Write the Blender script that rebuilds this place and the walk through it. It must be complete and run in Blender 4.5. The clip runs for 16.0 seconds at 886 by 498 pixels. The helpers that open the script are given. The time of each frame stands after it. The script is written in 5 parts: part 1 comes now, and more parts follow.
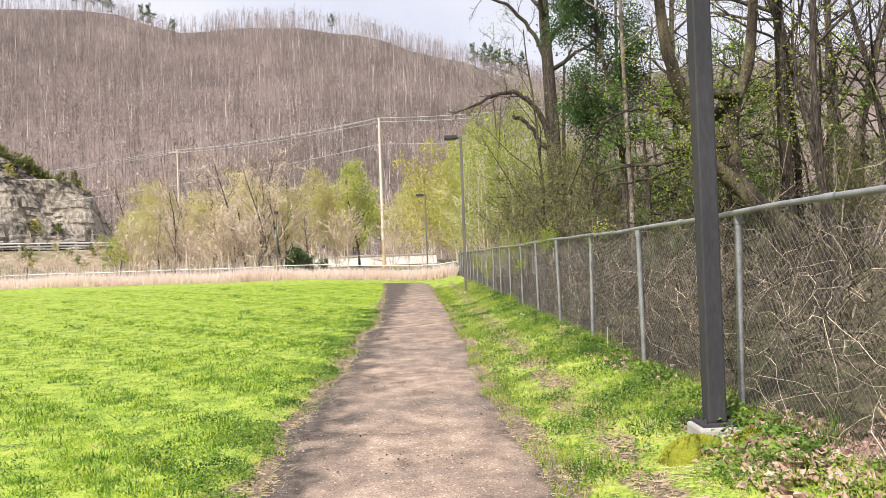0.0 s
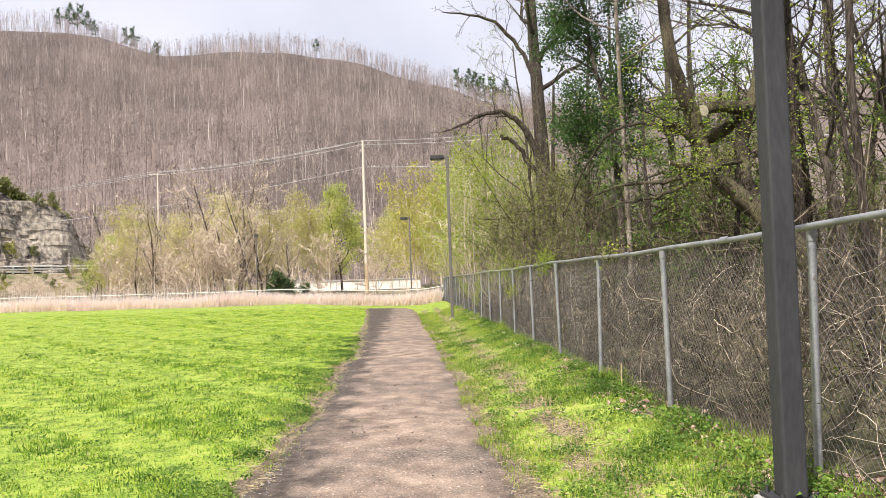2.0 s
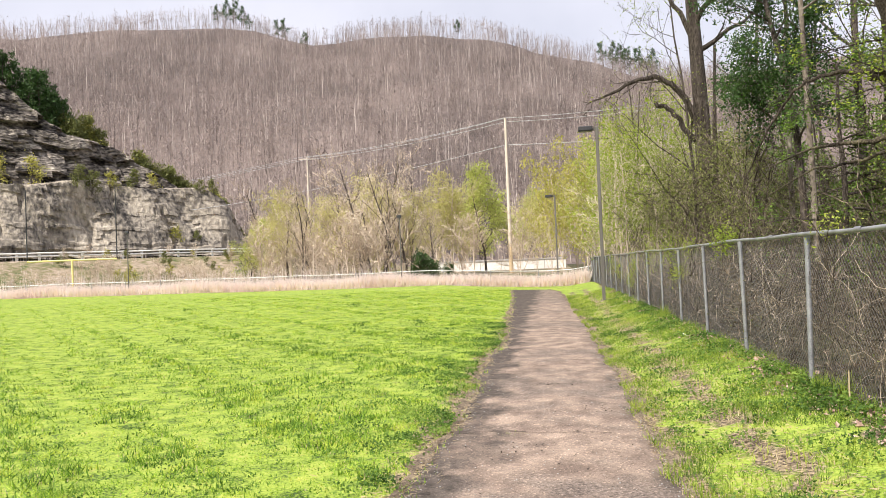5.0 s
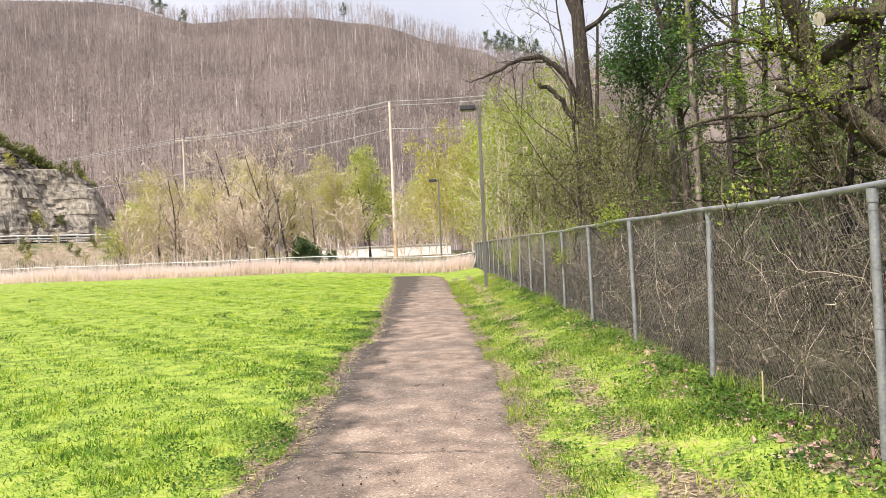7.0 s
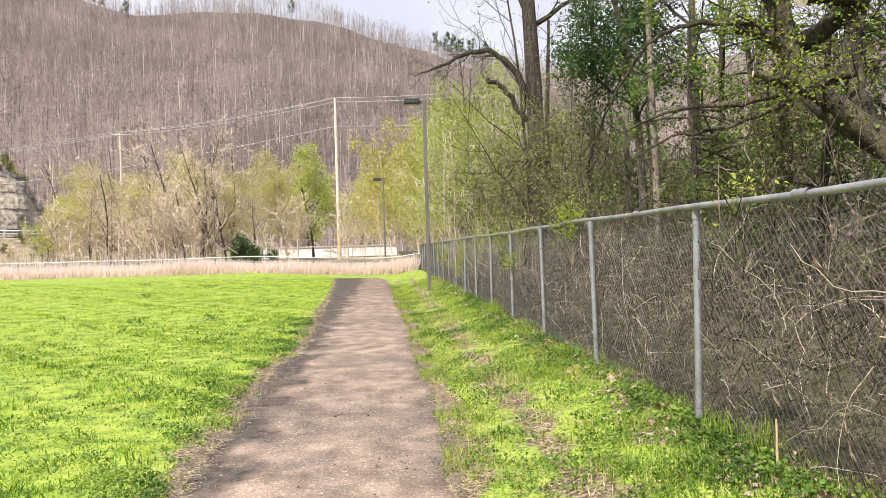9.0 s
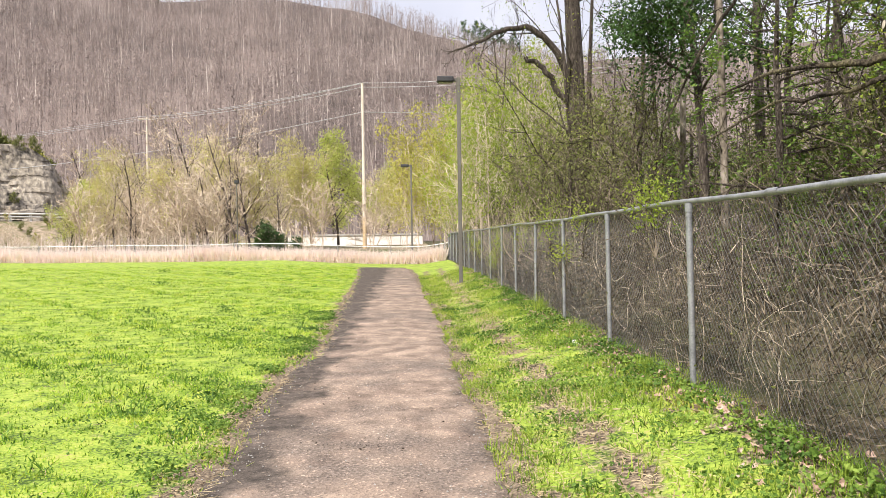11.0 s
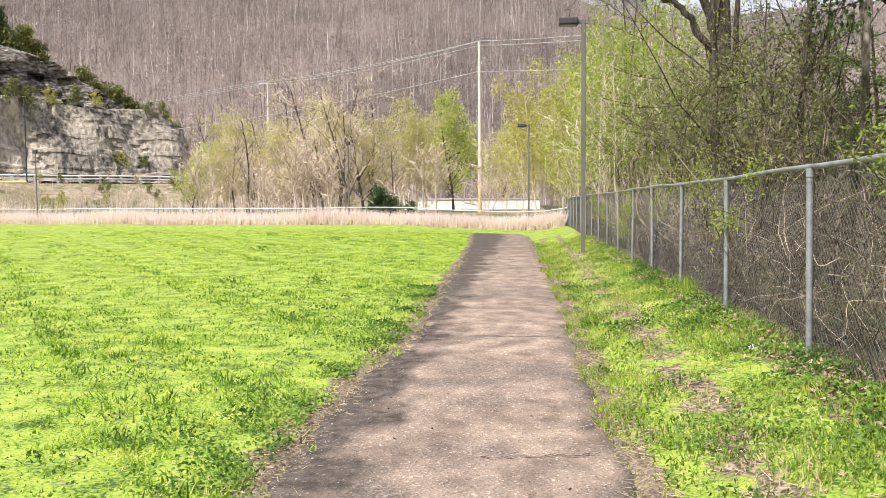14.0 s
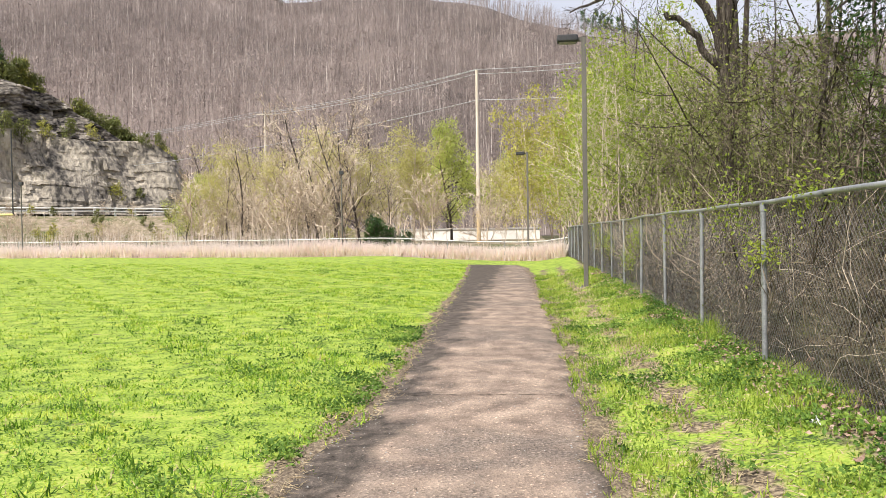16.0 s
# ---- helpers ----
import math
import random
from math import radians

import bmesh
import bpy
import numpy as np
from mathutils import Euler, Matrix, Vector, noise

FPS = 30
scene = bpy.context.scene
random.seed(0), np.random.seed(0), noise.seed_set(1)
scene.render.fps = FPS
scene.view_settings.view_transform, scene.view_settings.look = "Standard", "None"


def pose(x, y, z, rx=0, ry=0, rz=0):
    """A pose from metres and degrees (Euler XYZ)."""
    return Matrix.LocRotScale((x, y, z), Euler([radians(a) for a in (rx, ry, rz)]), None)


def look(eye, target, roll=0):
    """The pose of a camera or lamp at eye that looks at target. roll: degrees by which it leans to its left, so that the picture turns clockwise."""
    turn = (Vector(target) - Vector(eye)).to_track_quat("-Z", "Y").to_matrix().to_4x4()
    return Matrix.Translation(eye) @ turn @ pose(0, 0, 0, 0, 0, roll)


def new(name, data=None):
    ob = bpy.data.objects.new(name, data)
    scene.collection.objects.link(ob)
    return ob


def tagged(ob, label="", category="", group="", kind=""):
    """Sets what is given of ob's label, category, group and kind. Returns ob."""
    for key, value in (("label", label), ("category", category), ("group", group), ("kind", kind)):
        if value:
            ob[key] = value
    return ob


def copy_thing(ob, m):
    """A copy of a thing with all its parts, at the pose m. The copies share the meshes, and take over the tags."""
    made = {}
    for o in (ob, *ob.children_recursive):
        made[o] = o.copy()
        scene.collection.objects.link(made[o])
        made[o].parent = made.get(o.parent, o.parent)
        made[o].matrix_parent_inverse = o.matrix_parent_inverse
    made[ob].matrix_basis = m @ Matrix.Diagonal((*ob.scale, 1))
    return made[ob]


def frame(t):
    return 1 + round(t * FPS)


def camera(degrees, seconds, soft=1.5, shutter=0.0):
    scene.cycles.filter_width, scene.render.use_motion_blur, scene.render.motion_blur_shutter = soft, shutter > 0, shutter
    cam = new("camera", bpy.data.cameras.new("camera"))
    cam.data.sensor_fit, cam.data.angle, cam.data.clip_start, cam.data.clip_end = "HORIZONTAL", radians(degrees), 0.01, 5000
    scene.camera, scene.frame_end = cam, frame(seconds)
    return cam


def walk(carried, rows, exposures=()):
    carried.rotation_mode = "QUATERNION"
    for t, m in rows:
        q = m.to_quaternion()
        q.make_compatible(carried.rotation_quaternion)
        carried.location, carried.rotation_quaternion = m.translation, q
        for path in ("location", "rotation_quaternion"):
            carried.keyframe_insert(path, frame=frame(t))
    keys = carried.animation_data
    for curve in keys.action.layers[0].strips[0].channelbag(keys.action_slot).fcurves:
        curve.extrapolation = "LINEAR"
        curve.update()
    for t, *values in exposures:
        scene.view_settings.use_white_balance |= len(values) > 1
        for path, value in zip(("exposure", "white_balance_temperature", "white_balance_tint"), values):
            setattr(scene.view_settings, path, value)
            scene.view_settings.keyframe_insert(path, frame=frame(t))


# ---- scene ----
cam = camera(57.6, 16.0, 0.55)
PATH = [
    (0, (-0.063, -1.295, 1.514), (-0.014, 0.704, 1.535), -2.1),
    (0.5, (-0.092, -1.001, 1.521), (-0.036, 0.998, 1.551), -2.0),
    (1, (-0.051, -0.682, 1.507), (0.026, 1.316, 1.549), -2.1),
    (1.5, (-0.09, -0.374, 1.514), (0.008, 1.623, 1.577), -2.0),
    (2, (-0.1, -0.023, 1.515), (-0.008, 1.973, 1.596), -1.9),
    (2.5, (-0.077, 0.283, 1.511), (-0.055, 2.281, 1.599), -1.8),
    (3, (-0.111, 0.567, 1.495), (-0.228, 2.562, 1.575), -1.7),
    (3.2, (-0.121, 0.676, 1.523), (-0.3, 2.666, 1.598), -1.8),
    (5.3, (-0.228, 1.705, 1.573), (-0.492, 3.687, 1.611), -2.3),
    (5.5, (-0.229, 1.859, 1.56), (-0.457, 3.846, 1.593), -2.2),
    (6, (-0.256, 2.268, 1.543), (-0.394, 4.264, 1.565), -2.3),
    (6.5, (-0.136, 2.655, 1.528), (-0.192, 4.654, 1.538), -2.3),
    (7, (-0.023, 3.006, 1.513), (-0.01, 5.006, 1.512), -2.4),
    (7.5, (0.091, 3.409, 1.512), (0.167, 5.407, 1.509), -2.2),
    (8, (0.203, 3.735, 1.538), (0.318, 5.731, 1.534), -2.0),
    (8.5, (0.171, 4.092, 1.536), (0.31, 6.087, 1.535), -1.7),
    (8.7, (0.17, 4.234, 1.531), (0.315, 6.229, 1.53), -1.7),
    (10.8, (0.048, 5.941, 1.491), (0.146, 7.939, 1.464), -0.9),
    (11, (0.04, 6.116, 1.497), (0.123, 8.114, 1.471), -0.8),
    (11.5, (0.075, 6.512, 1.495), (0.123, 8.511, 1.469), -0.6),
    (12, (0.097, 6.898, 1.521), (0.112, 8.898, 1.495), -0.8),
    (12.5, (0.082, 7.298, 1.537), (0.062, 9.297, 1.496), -1.2),
    (13, (0.115, 7.681, 1.508), (0.044, 9.678, 1.435), -1.2),
    (13.5, (0.077, 8.084, 1.484), (-0.061, 10.076, 1.381), -0.9),
    (14, (0.07, 8.451, 1.487), (-0.136, 10.437, 1.376), -0.4),
    (14.5, (0.136, 8.823, 1.511), (-0.115, 10.805, 1.419), -0.2),
    (15, (0.131, 9.208, 1.509), (-0.128, 11.19, 1.446), -0.5),
    (15.5, (0.162, 9.596, 1.498), (-0.074, 11.581, 1.456), -0.7),
    (16, (0.12, 9.98, 1.492), (-0.087, 11.969, 1.456), -0.8),
]
walk(cam, [(t, look(eye, target, roll)) for t, eye, target, roll in PATH], [(0, 0.52, 6450, 11), (6, 0.48, 6450, 11), (8.5, 0.56, 6450, 11), (11, 0.55, 6450, 11), (13, 0.52, 6400, 10.5), (14, 0.57, 6300, 10), (15, 0.44, 6320, 9), (16, 0.42, 6350, 9)])

# world: thin high cloud over a pale spring sky, one soft sun behind the walker's left shoulder
SUN_EL, SUN_AZ = radians(48), radians(215)
world = bpy.data.worlds.new("sky")
scene.world = world
world.use_nodes = True
wn, wl = world.node_tree.nodes, world.node_tree.links
sky = wn.new("ShaderNodeTexSky")
sky.sky_type, sky.sun_disc = "NISHITA", False
sky.sun_elevation, sky.sun_rotation = SUN_EL, SUN_AZ
sky.air_density, sky.dust_density, sky.ozone_density = 1.0, 4.0, 1.0
veil = wn.new("ShaderNodeMix")
veil.data_type = "RGBA"
wc = wn.new("ShaderNodeTexCoord")
wnoise = wn.new("ShaderNodeTexNoise")
wnoise.inputs["Scale"].default_value, wnoise.inputs["Detail"].default_value = 3.0, 5.0
wramp = wn.new("ShaderNodeMapRange")
wramp.inputs["From Min"].default_value, wramp.inputs["From Max"].default_value = 0.35, 0.7
wramp.inputs["To Min"].default_value, wramp.inputs["To Max"].default_value = 0.68, 0.95
veil.inputs["B"].default_value = (9.6, 9.6, 10.7, 1)
wl.new(wc.outputs["Generated"], wnoise.inputs["Vector"])
wl.new(wnoise.outputs["Fac"], wramp.inputs["Value"])
wl.new(wramp.outputs["Result"], veil.inputs["Factor"])
wl.new(sky.outputs["Color"], veil.inputs["A"])
wl.new(veil.outputs["Result"], wn["Background"].inputs["Color"])
wn["Background"].inputs["Strength"].default_value = 0.074
sun = new("sun", bpy.data.lights.new("sun", "SUN"))
sun.data.energy, sun.data.angle, sun.data.color = 5.0, radians(1.5), (1.0, 0.93, 0.84)
sd = Vector((math.sin(SUN_AZ) * math.cos(SUN_EL), math.cos(SUN_AZ) * math.cos(SUN_EL), math.sin(SUN_EL)))
sun.matrix_world = look(sd * 50, (0, 0, 0))


# ---- materials ----
def material(name, stops, scale=4.0, fine=60.0, rough=0.8, bump=0.3, metal=0.0, stretch=(1, 1, 1), vary=0.0, translucent=0.0, depth=0.02, mixfine=0.35):
    """A procedural surface: colour stops over coarse and fine noise, relief from the fine noise."""
    m = bpy.data.materials.new(name)
    m.use_nodes = True
    n, l = m.node_tree.nodes, m.node_tree.links
    b = n["Principled BSDF"]
    co = n.new("ShaderNodeTexCoord")
    mp = n.new("ShaderNodeMapping")
    mp.inputs["Scale"].default_value = stretch
    l.new(co.outputs["Object"], mp.inputs["Vector"])
    a, f = n.new("ShaderNodeTexNoise"), n.new("ShaderNodeTexNoise")
    a.inputs["Scale"].default_value, a.inputs["Detail"].default_value = scale, 6
    f.inputs["Scale"].default_value, f.inputs["Detail"].default_value = fine, 4
    for k in (a, f):
        l.new(mp.outputs["Vector"], k.inputs["Vector"])
    mix = n.new("ShaderNodeMix")
    mix.inputs["Factor"].default_value = mixfine
    l.new(a.outputs["Fac"], mix.inputs["A"])
    l.new(f.outputs["Fac"], mix.inputs["B"])
    fac = mix.outputs["Result"]
    if vary:
        oi = n.new("ShaderNodeObjectInfo")
        ad = n.new("ShaderNodeMath")
        ad.operation = "MULTIPLY_ADD"
        ad.inputs[1].default_value = vary
        l.new(oi.outputs["Random"], ad.inputs[0])
        l.new(fac, ad.inputs[2])
        sb = n.new("ShaderNodeMath")
        sb.operation = "SUBTRACT"
        sb.inputs[1].default_value = vary / 2
        l.new(ad.outputs[0], sb.inputs[0])
        fac = sb.outputs[0]
    r = n.new("ShaderNodeValToRGB")
    while len(r.color_ramp.elements) < len(stops):
        r.color_ramp.elements.new(0.5)
    for e, (p, c) in zip(r.color_ramp.elements, stops):
        e.position, e.color = p, (*c, 1)
    l.new(fac, r.inputs["Fac"])
    l.new(r.outputs["Color"], b.inputs["Base Color"])
    b.inputs["Roughness"].default_value, b.inputs["Metallic"].default_value = rough, metal
    b.inputs["Specular IOR Level"].default_value = 0.25
    if bump:
        bp = n.new("ShaderNodeBump")
        bp.inputs["Strength"].default_value, bp.inputs["Distance"].default_value = bump, depth
        l.new(f.outputs["Fac"], bp.inputs["Height"])
        l.new(bp.outputs["Normal"], b.inputs["Normal"])
    if translucent:
        tr = n.new("ShaderNodeBsdfTranslucent")
        ms = n.new("ShaderNodeMixShader")
        ms.inputs["Fac"].default_value = translucent
        l.new(r.outputs["Color"], tr.inputs["Color"])
        l.new(b.outputs[0], ms.inputs[1])
        l.new(tr.outputs[0], ms.inputs[2])
        l.new(ms.outputs[0], n["Material Output"].inputs["Surface"])
    return m


M = {}
M["turf"] = material("turf", [(0.39, (0.05, 0.09, 0.018)), (0.455, (0.19, 0.275, 0.038)), (0.53, (0.28, 0.375, 0.052)), (0.60, (0.36, 0.41, 0.078)), (0.70, (0.36, 0.29, 0.14))], 3.5, 34, 0.9, 0.8, depth=0.02, mixfine=0.5)


def add_worn_soil(m):
    """Bare soil and straw where feet and mowers have worn the turf: beside the path and in a strip along the verge."""
    n, l = m.node_tree.nodes, m.node_tree.links
    b = n["Principled BSDF"]
    grass = b.inputs["Base Color"].links[0].from_socket
    co = n.new("ShaderNodeTexCoord")
    sep = n.new("ShaderNodeSeparateXYZ")
    l.new(co.outputs["Object"], sep.inputs[0])

    def noise_tex(scale, detail):
        t = n.new("ShaderNodeTexNoise")
        t.inputs["Scale"].default_value, t.inputs["Detail"].default_value = scale, detail
        l.new(co.outputs["Object"], t.inputs["Vector"])
        return t.outputs["Fac"]

    def maths(op, a, c):
        k = n.new("ShaderNodeMath")
        k.operation = op
        for i, q in enumerate((a, c)):
            if isinstance(q, (int, float)):
                k.inputs[i].default_value = q
            else:
                l.new(q, k.inputs[i])
        return k.outputs[0]

    total = None
    bent = maths("ADD", sep.outputs["X"], maths("MULTIPLY", maths("SUBTRACT", noise_tex(0.9, 4), 0.5), 0.7))
    for centre, half in ((-1.36, 0.24), (0.70, 0.26), (1.28, 0.24), (2.05, 0.34)):
        d = maths("ABSOLUTE", maths("SUBTRACT", bent, centre), 0)
        near_line = maths("MAXIMUM", maths("SUBTRACT", 1.0, maths("DIVIDE", d, half)), 0.0)
        total = near_line if total is None else maths("MAXIMUM", total, near_line)
    total = maths("MULTIPLY", total, maths("LESS_THAN", sep.outputs["Y"], 41.0))
    ragged = maths("ADD", maths("MULTIPLY", total, 0.40), maths("MULTIPLY", noise_tex(3.0, 9), 1.15))
    mask = n.new("ShaderNodeMapRange")
    mask.inputs["From Min"].default_value, mask.inputs["From Max"].default_value = 0.74, 0.88
    l.new(ragged, mask.inputs["Value"])
    r = n.new("ShaderNodeValToRGB")
    r.color_ramp.elements.new(0.5)
    for e, (p, c) in zip(r.color_ramp.elements, [(0.38, (0.06, 0.046, 0.034)), (0.5, (0.17, 0.132, 0.09)), (0.62, (0.34, 0.275, 0.18))]):
        e.position, e.color = p, (*c, 1)
    l.new(noise_tex(28, 5), r.inputs["Fac"])
    x = n.new("ShaderNodeMix")
    x.data_type = "RGBA"
    l.new(mask.outputs["Result"], x.inputs["Factor"])
    l.new(grass, x.inputs["A"])
    l.new(r.outputs["Color"], x.inputs["B"])
    l.new(x.outputs["Result"], b.inputs["Base Color"])


add_worn_soil(M["turf"])
M["blade"] = material("grass_blade", [(0.38, (0.055, 0.135, 0.018)), (0.46, (0.20, 0.36, 0.035)), (0.53, (0.43, 0.56, 0.065)), (0.60, (0.58, 0.60, 0.12))], 2.6, 60, 0.55, 0, translucent=0.35, mixfine=0.5)
M["lush_blade"] = material("lush_blade", [(0.38, (0.04, 0.105, 0.016)), (0.48, (0.11, 0.22, 0.028)), (0.6, (0.24, 0.37, 0.045))], 2.2, 60, 0.55, 0, translucent=0.3, mixfine=0.5)
M["clover"] = material("clover", [(0.38, (0.045, 0.10, 0.02)), (0.5, (0.13, 0.23, 0.038)), (0.62, (0.28, 0.39, 0.07))], 2.0, 40, 0.6, 0, translucent=0.35)
M["verge_blade"] = material("verge_blade", [(0.38, (0.05, 0.10, 0.02)), (0.46, (0.17, 0.27, 0.035)), (0.54, (0.33, 0.43, 0.06)), (0.64, (0.48, 0.48, 0.12))], 1.9, 60, 0.6, 0, translucent=0.3, mixfine=0.5)
M["straw"] = material("straw", [(0.3, (0.34, 0.26, 0.16)), (0.6, (0.56, 0.46, 0.29))], 3, 40, 0.8, 0, translucent=0.2)
M["scrub"] = material("scrub_ground", [(0.36, (0.07, 0.10, 0.03)), (0.46, (0.17, 0.155, 0.08)), (0.55, (0.28, 0.225, 0.16)), (0.68, (0.42, 0.35, 0.28))], 0.25, 1.6, 0.95, 0.8, depth=0.3, mixfine=0.5)
M["litter"] = material("forest_floor", [(0.40, (0.080, 0.065, 0.059)), (0.5, (0.13, 0.104, 0.094)), (0.6, (0.195, 0.156, 0.139))], 0.012, 0.5, 0.95, 0.6, depth=0.5, mixfine=0.3)
M["bank"] = material("bank_soil", [(0.36, (0.03, 0.035, 0.014)), (0.5, (0.075, 0.075, 0.032)), (0.64, (0.16, 0.125, 0.08))], 1.2, 22, 0.95, 0.8, depth=0.04)
M["steel"] = material("galvanised_steel", [(0.38, (0.21, 0.22, 0.235)), (0.62, (0.38, 0.39, 0.41))], 5, 60, 0.45, 0.08, metal=0.45)
M["wire"] = material("fence_wire", [(0.35, (0.14, 0.14, 0.145)), (0.65, (0.24, 0.24, 0.245))], 6, 80, 0.6, 0, metal=0.4)
M["dark_paint"] = material("dark_grey_paint", [(0.38, (0.030, 0.031, 0.036)), (0.62, (0.055, 0.055, 0.060))], 2, 50, 0.6, 0.1, stretch=(1, 1, 0.25))
M["grey_paint"] = material("grey_paint", [(0.35, (0.10, 0.094, 0.085)), (0.65, (0.16, 0.15, 0.135))], 2, 50, 0.6, 0.1, stretch=(1, 1, 0.25))
M["lamp_glass"] = material("lamp_glass", [(0.3, (0.10, 0.10, 0.10)), (0.7, (0.2, 0.2, 0.19))], 5, 60, 0.15, 0)
M["concrete"] = material("concrete", [(0.3, (0.26, 0.255, 0.24)), (0.7, (0.42, 0.41, 0.39))], 3, 60, 0.9, 0.3)
M["pole_wood"] = material("pole_wood", [(0.3, (0.46, 0.39, 0.31)), (0.7, (0.72, 0.65, 0.56))], 2, 14, 0.85, 0.4, stretch=(6, 6, 0.4))
M["bark_dark"] = material("bark_dark", [(0.36, (0.03, 0.022, 0.018)), (0.5, (0.09, 0.073, 0.06)), (0.64, (0.19, 0.16, 0.135))], 1.5, 9, 0.95, 1.0, stretch=(5, 5, 0.7), vary=0.12, depth=0.12, mixfine=0.6)
M["bark_moss"] = material("bark_moss", [(0.36, (0.028, 0.022, 0.017)), (0.5, (0.085, 0.07, 0.05)), (0.64, (0.19, 0.17, 0.095))], 0.9, 14, 0.95, 1.0, stretch=(4, 4, 1.2), depth=0.08)
M["bark_pale"] = material("bark_pale", [(0.38, (0.07, 0.058, 0.046)), (0.5, (0.19, 0.16, 0.13)), (0.64, (0.44, 0.39, 0.34))], 1.2, 7, 0.9, 0.5, stretch=(3, 3, 1.4), vary=0.15)
M["twig_brown"] = material("twig_brown", [(0.38, (0.022, 0.017, 0.013)), (0.49, (0.072, 0.057, 0.041)), (0.60, (0.29, 0.24, 0.178))], 2.5, 14, 0.9, 0, mixfine=0.5)
M["twig_tan"] = material("twig_tan", [(0.3, (0.34, 0.27, 0.21)), (0.5, (0.53, 0.44, 0.35)), (0.7, (0.68, 0.60, 0.49))], 0.5, 8, 0.9, 0, vary=0.2)
M["hill_wood"] = material("hill_wood", [(0.38, (0.19, 0.155, 0.142)), (0.5, (0.33, 0.275, 0.25)), (0.62, (0.52, 0.445, 0.405))], 0.11, 0.02, 0.95, 0, mixfine=0.4, translucent=0.45)
M["hill_trunk"] = material("hill_trunk", [(0.42, (0.13, 0.108, 0.098)), (0.52, (0.31, 0.265, 0.24)), (0.62, (0.62, 0.555, 0.51))], 0.22, 0.05, 0.95, 0, stretch=(1, 1, 0.15), mixfine=0.15)
M["leaf_spring"] = material("leaf_spring", [(0.3, (0.17, 0.24, 0.03)), (0.5, (0.30, 0.38, 0.05)), (0.7, (0.42, 0.47, 0.09))], 1.2, 15, 0.6, 0, translucent=0.4, vary=0.2)
M["leaf_yellow"] = material("leaf_yellow", [(0.3, (0.26, 0.27, 0.05)), (0.5, (0.42, 0.41, 0.09)), (0.7, (0.55, 0.50, 0.14))], 0.8, 12, 0.6, 0, translucent=0.4, vary=0.15)
M["leaf_dark"] = material("leaf_dark", [(0.3, (0.018, 0.045, 0.014)), (0.5, (0.045, 0.095, 0.025)), (0.7, (0.10, 0.18, 0.04))], 1.2, 15, 0.45, 0, translucent=0.15)
M["leaf_green"] = material("leaf_green", [(0.3, (0.065, 0.125, 0.025)), (0.5, (0.14, 0.23, 0.042)), (0.7, (0.25, 0.35, 0.07))], 1.2, 15, 0.6, 0, translucent=0.3)
M["bud_tan"] = material("bud_tan", [(0.3, (0.60, 0.47, 0.34)), (0.5, (0.74, 0.61, 0.46)), (0.7, (0.80, 0.70, 0.55))], 0.4, 6, 0.8, 0, translucent=0.5, vary=0.3)
M["pole_guard"] = material("orange_guard", [(0.3, (0.46, 0.33, 0.18)), (0.7, (0.64, 0.50, 0.32))], 1, 12, 0.8, 0.1)
M["leaf_pale"] = material("leaf_pale", [(0.3, (0.40, 0.38, 0.13)), (0.5, (0.54, 0.51, 0.19)), (0.7, (0.64, 0.60, 0.28))], 0.8, 12, 0.6, 0, translucent=0.5, vary=0.2)
M["leaf_lime"] = material("leaf_lime", [(0.3, (0.34, 0.40, 0.09)), (0.5, (0.48, 0.53, 0.14)), (0.7, (0.60, 0.62, 0.22))], 0.8, 12, 0.6, 0, translucent=0.5)
M["leaf_olive"] = material("leaf_olive", [(0.3, (0.07, 0.085, 0.025)), (0.5, (0.17, 0.19, 0.055)), (0.7, (0.31, 0.31, 0.12))], 0.9, 12, 0.6, 0, translucent=0.35)
M["leaf_dead"] = material("leaf_dead", [(0.3, (0.17, 0.105, 0.075)), (0.5, (0.40, 0.275, 0.215)), (0.7, (0.62, 0.48, 0.42))], 9, 40, 0.8, 0)
M["moss"] = material("moss", [(0.3, (0.08, 0.10, 0.012)), (0.5, (0.20, 0.215, 0.02)), (0.7, (0.32, 0.31, 0.04))], 6, 60, 0.95, 0.8, depth=0.02)
M["rush_pink"] = material("dry_rush", [(0.3, (0.80, 0.68, 0.63)), (0.5, (0.88, 0.78, 0.73)), (0.7, (0.92, 0.85, 0.80))], 0.3, 5, 0.9, 0, translucent=0.55)
M["white_wall"] = material("white_wall", [(0.3, (0.58, 0.56, 0.53)), (0.7, (0.78, 0.76, 0.73))], 0.8, 8, 0.85, 0.2)
M["white_rail"] = material("white_rail", [(0.3, (0.70, 0.70, 0.68)), (0.7, (0.85, 0.85, 0.83))], 2, 20, 0.5, 0.1)
M["yellow_paint"] = material("yellow_paint", [(0.3, (0.60, 0.50, 0.16)), (0.7, (0.80, 0.72, 0.34))], 2, 20, 0.5, 0.1)
M["line_wire"] = material("power_line", [(0.35, (0.34, 0.34, 0.34)), (0.65, (0.5, 0.5, 0.5))], 6, 80, 0.5, 0)
M["asphalt"] = material("asphalt", [(0.3, (0.10, 0.10, 0.10)), (0.7, (0.18, 0.175, 0.17))], 1, 30, 0.9, 0.3)
M["crack"] = material("crack_fill", [(0.35, (0.025, 0.02, 0.017)), (0.65, (0.09, 0.07, 0.055))], 8, 60, 0.95, 0.3)
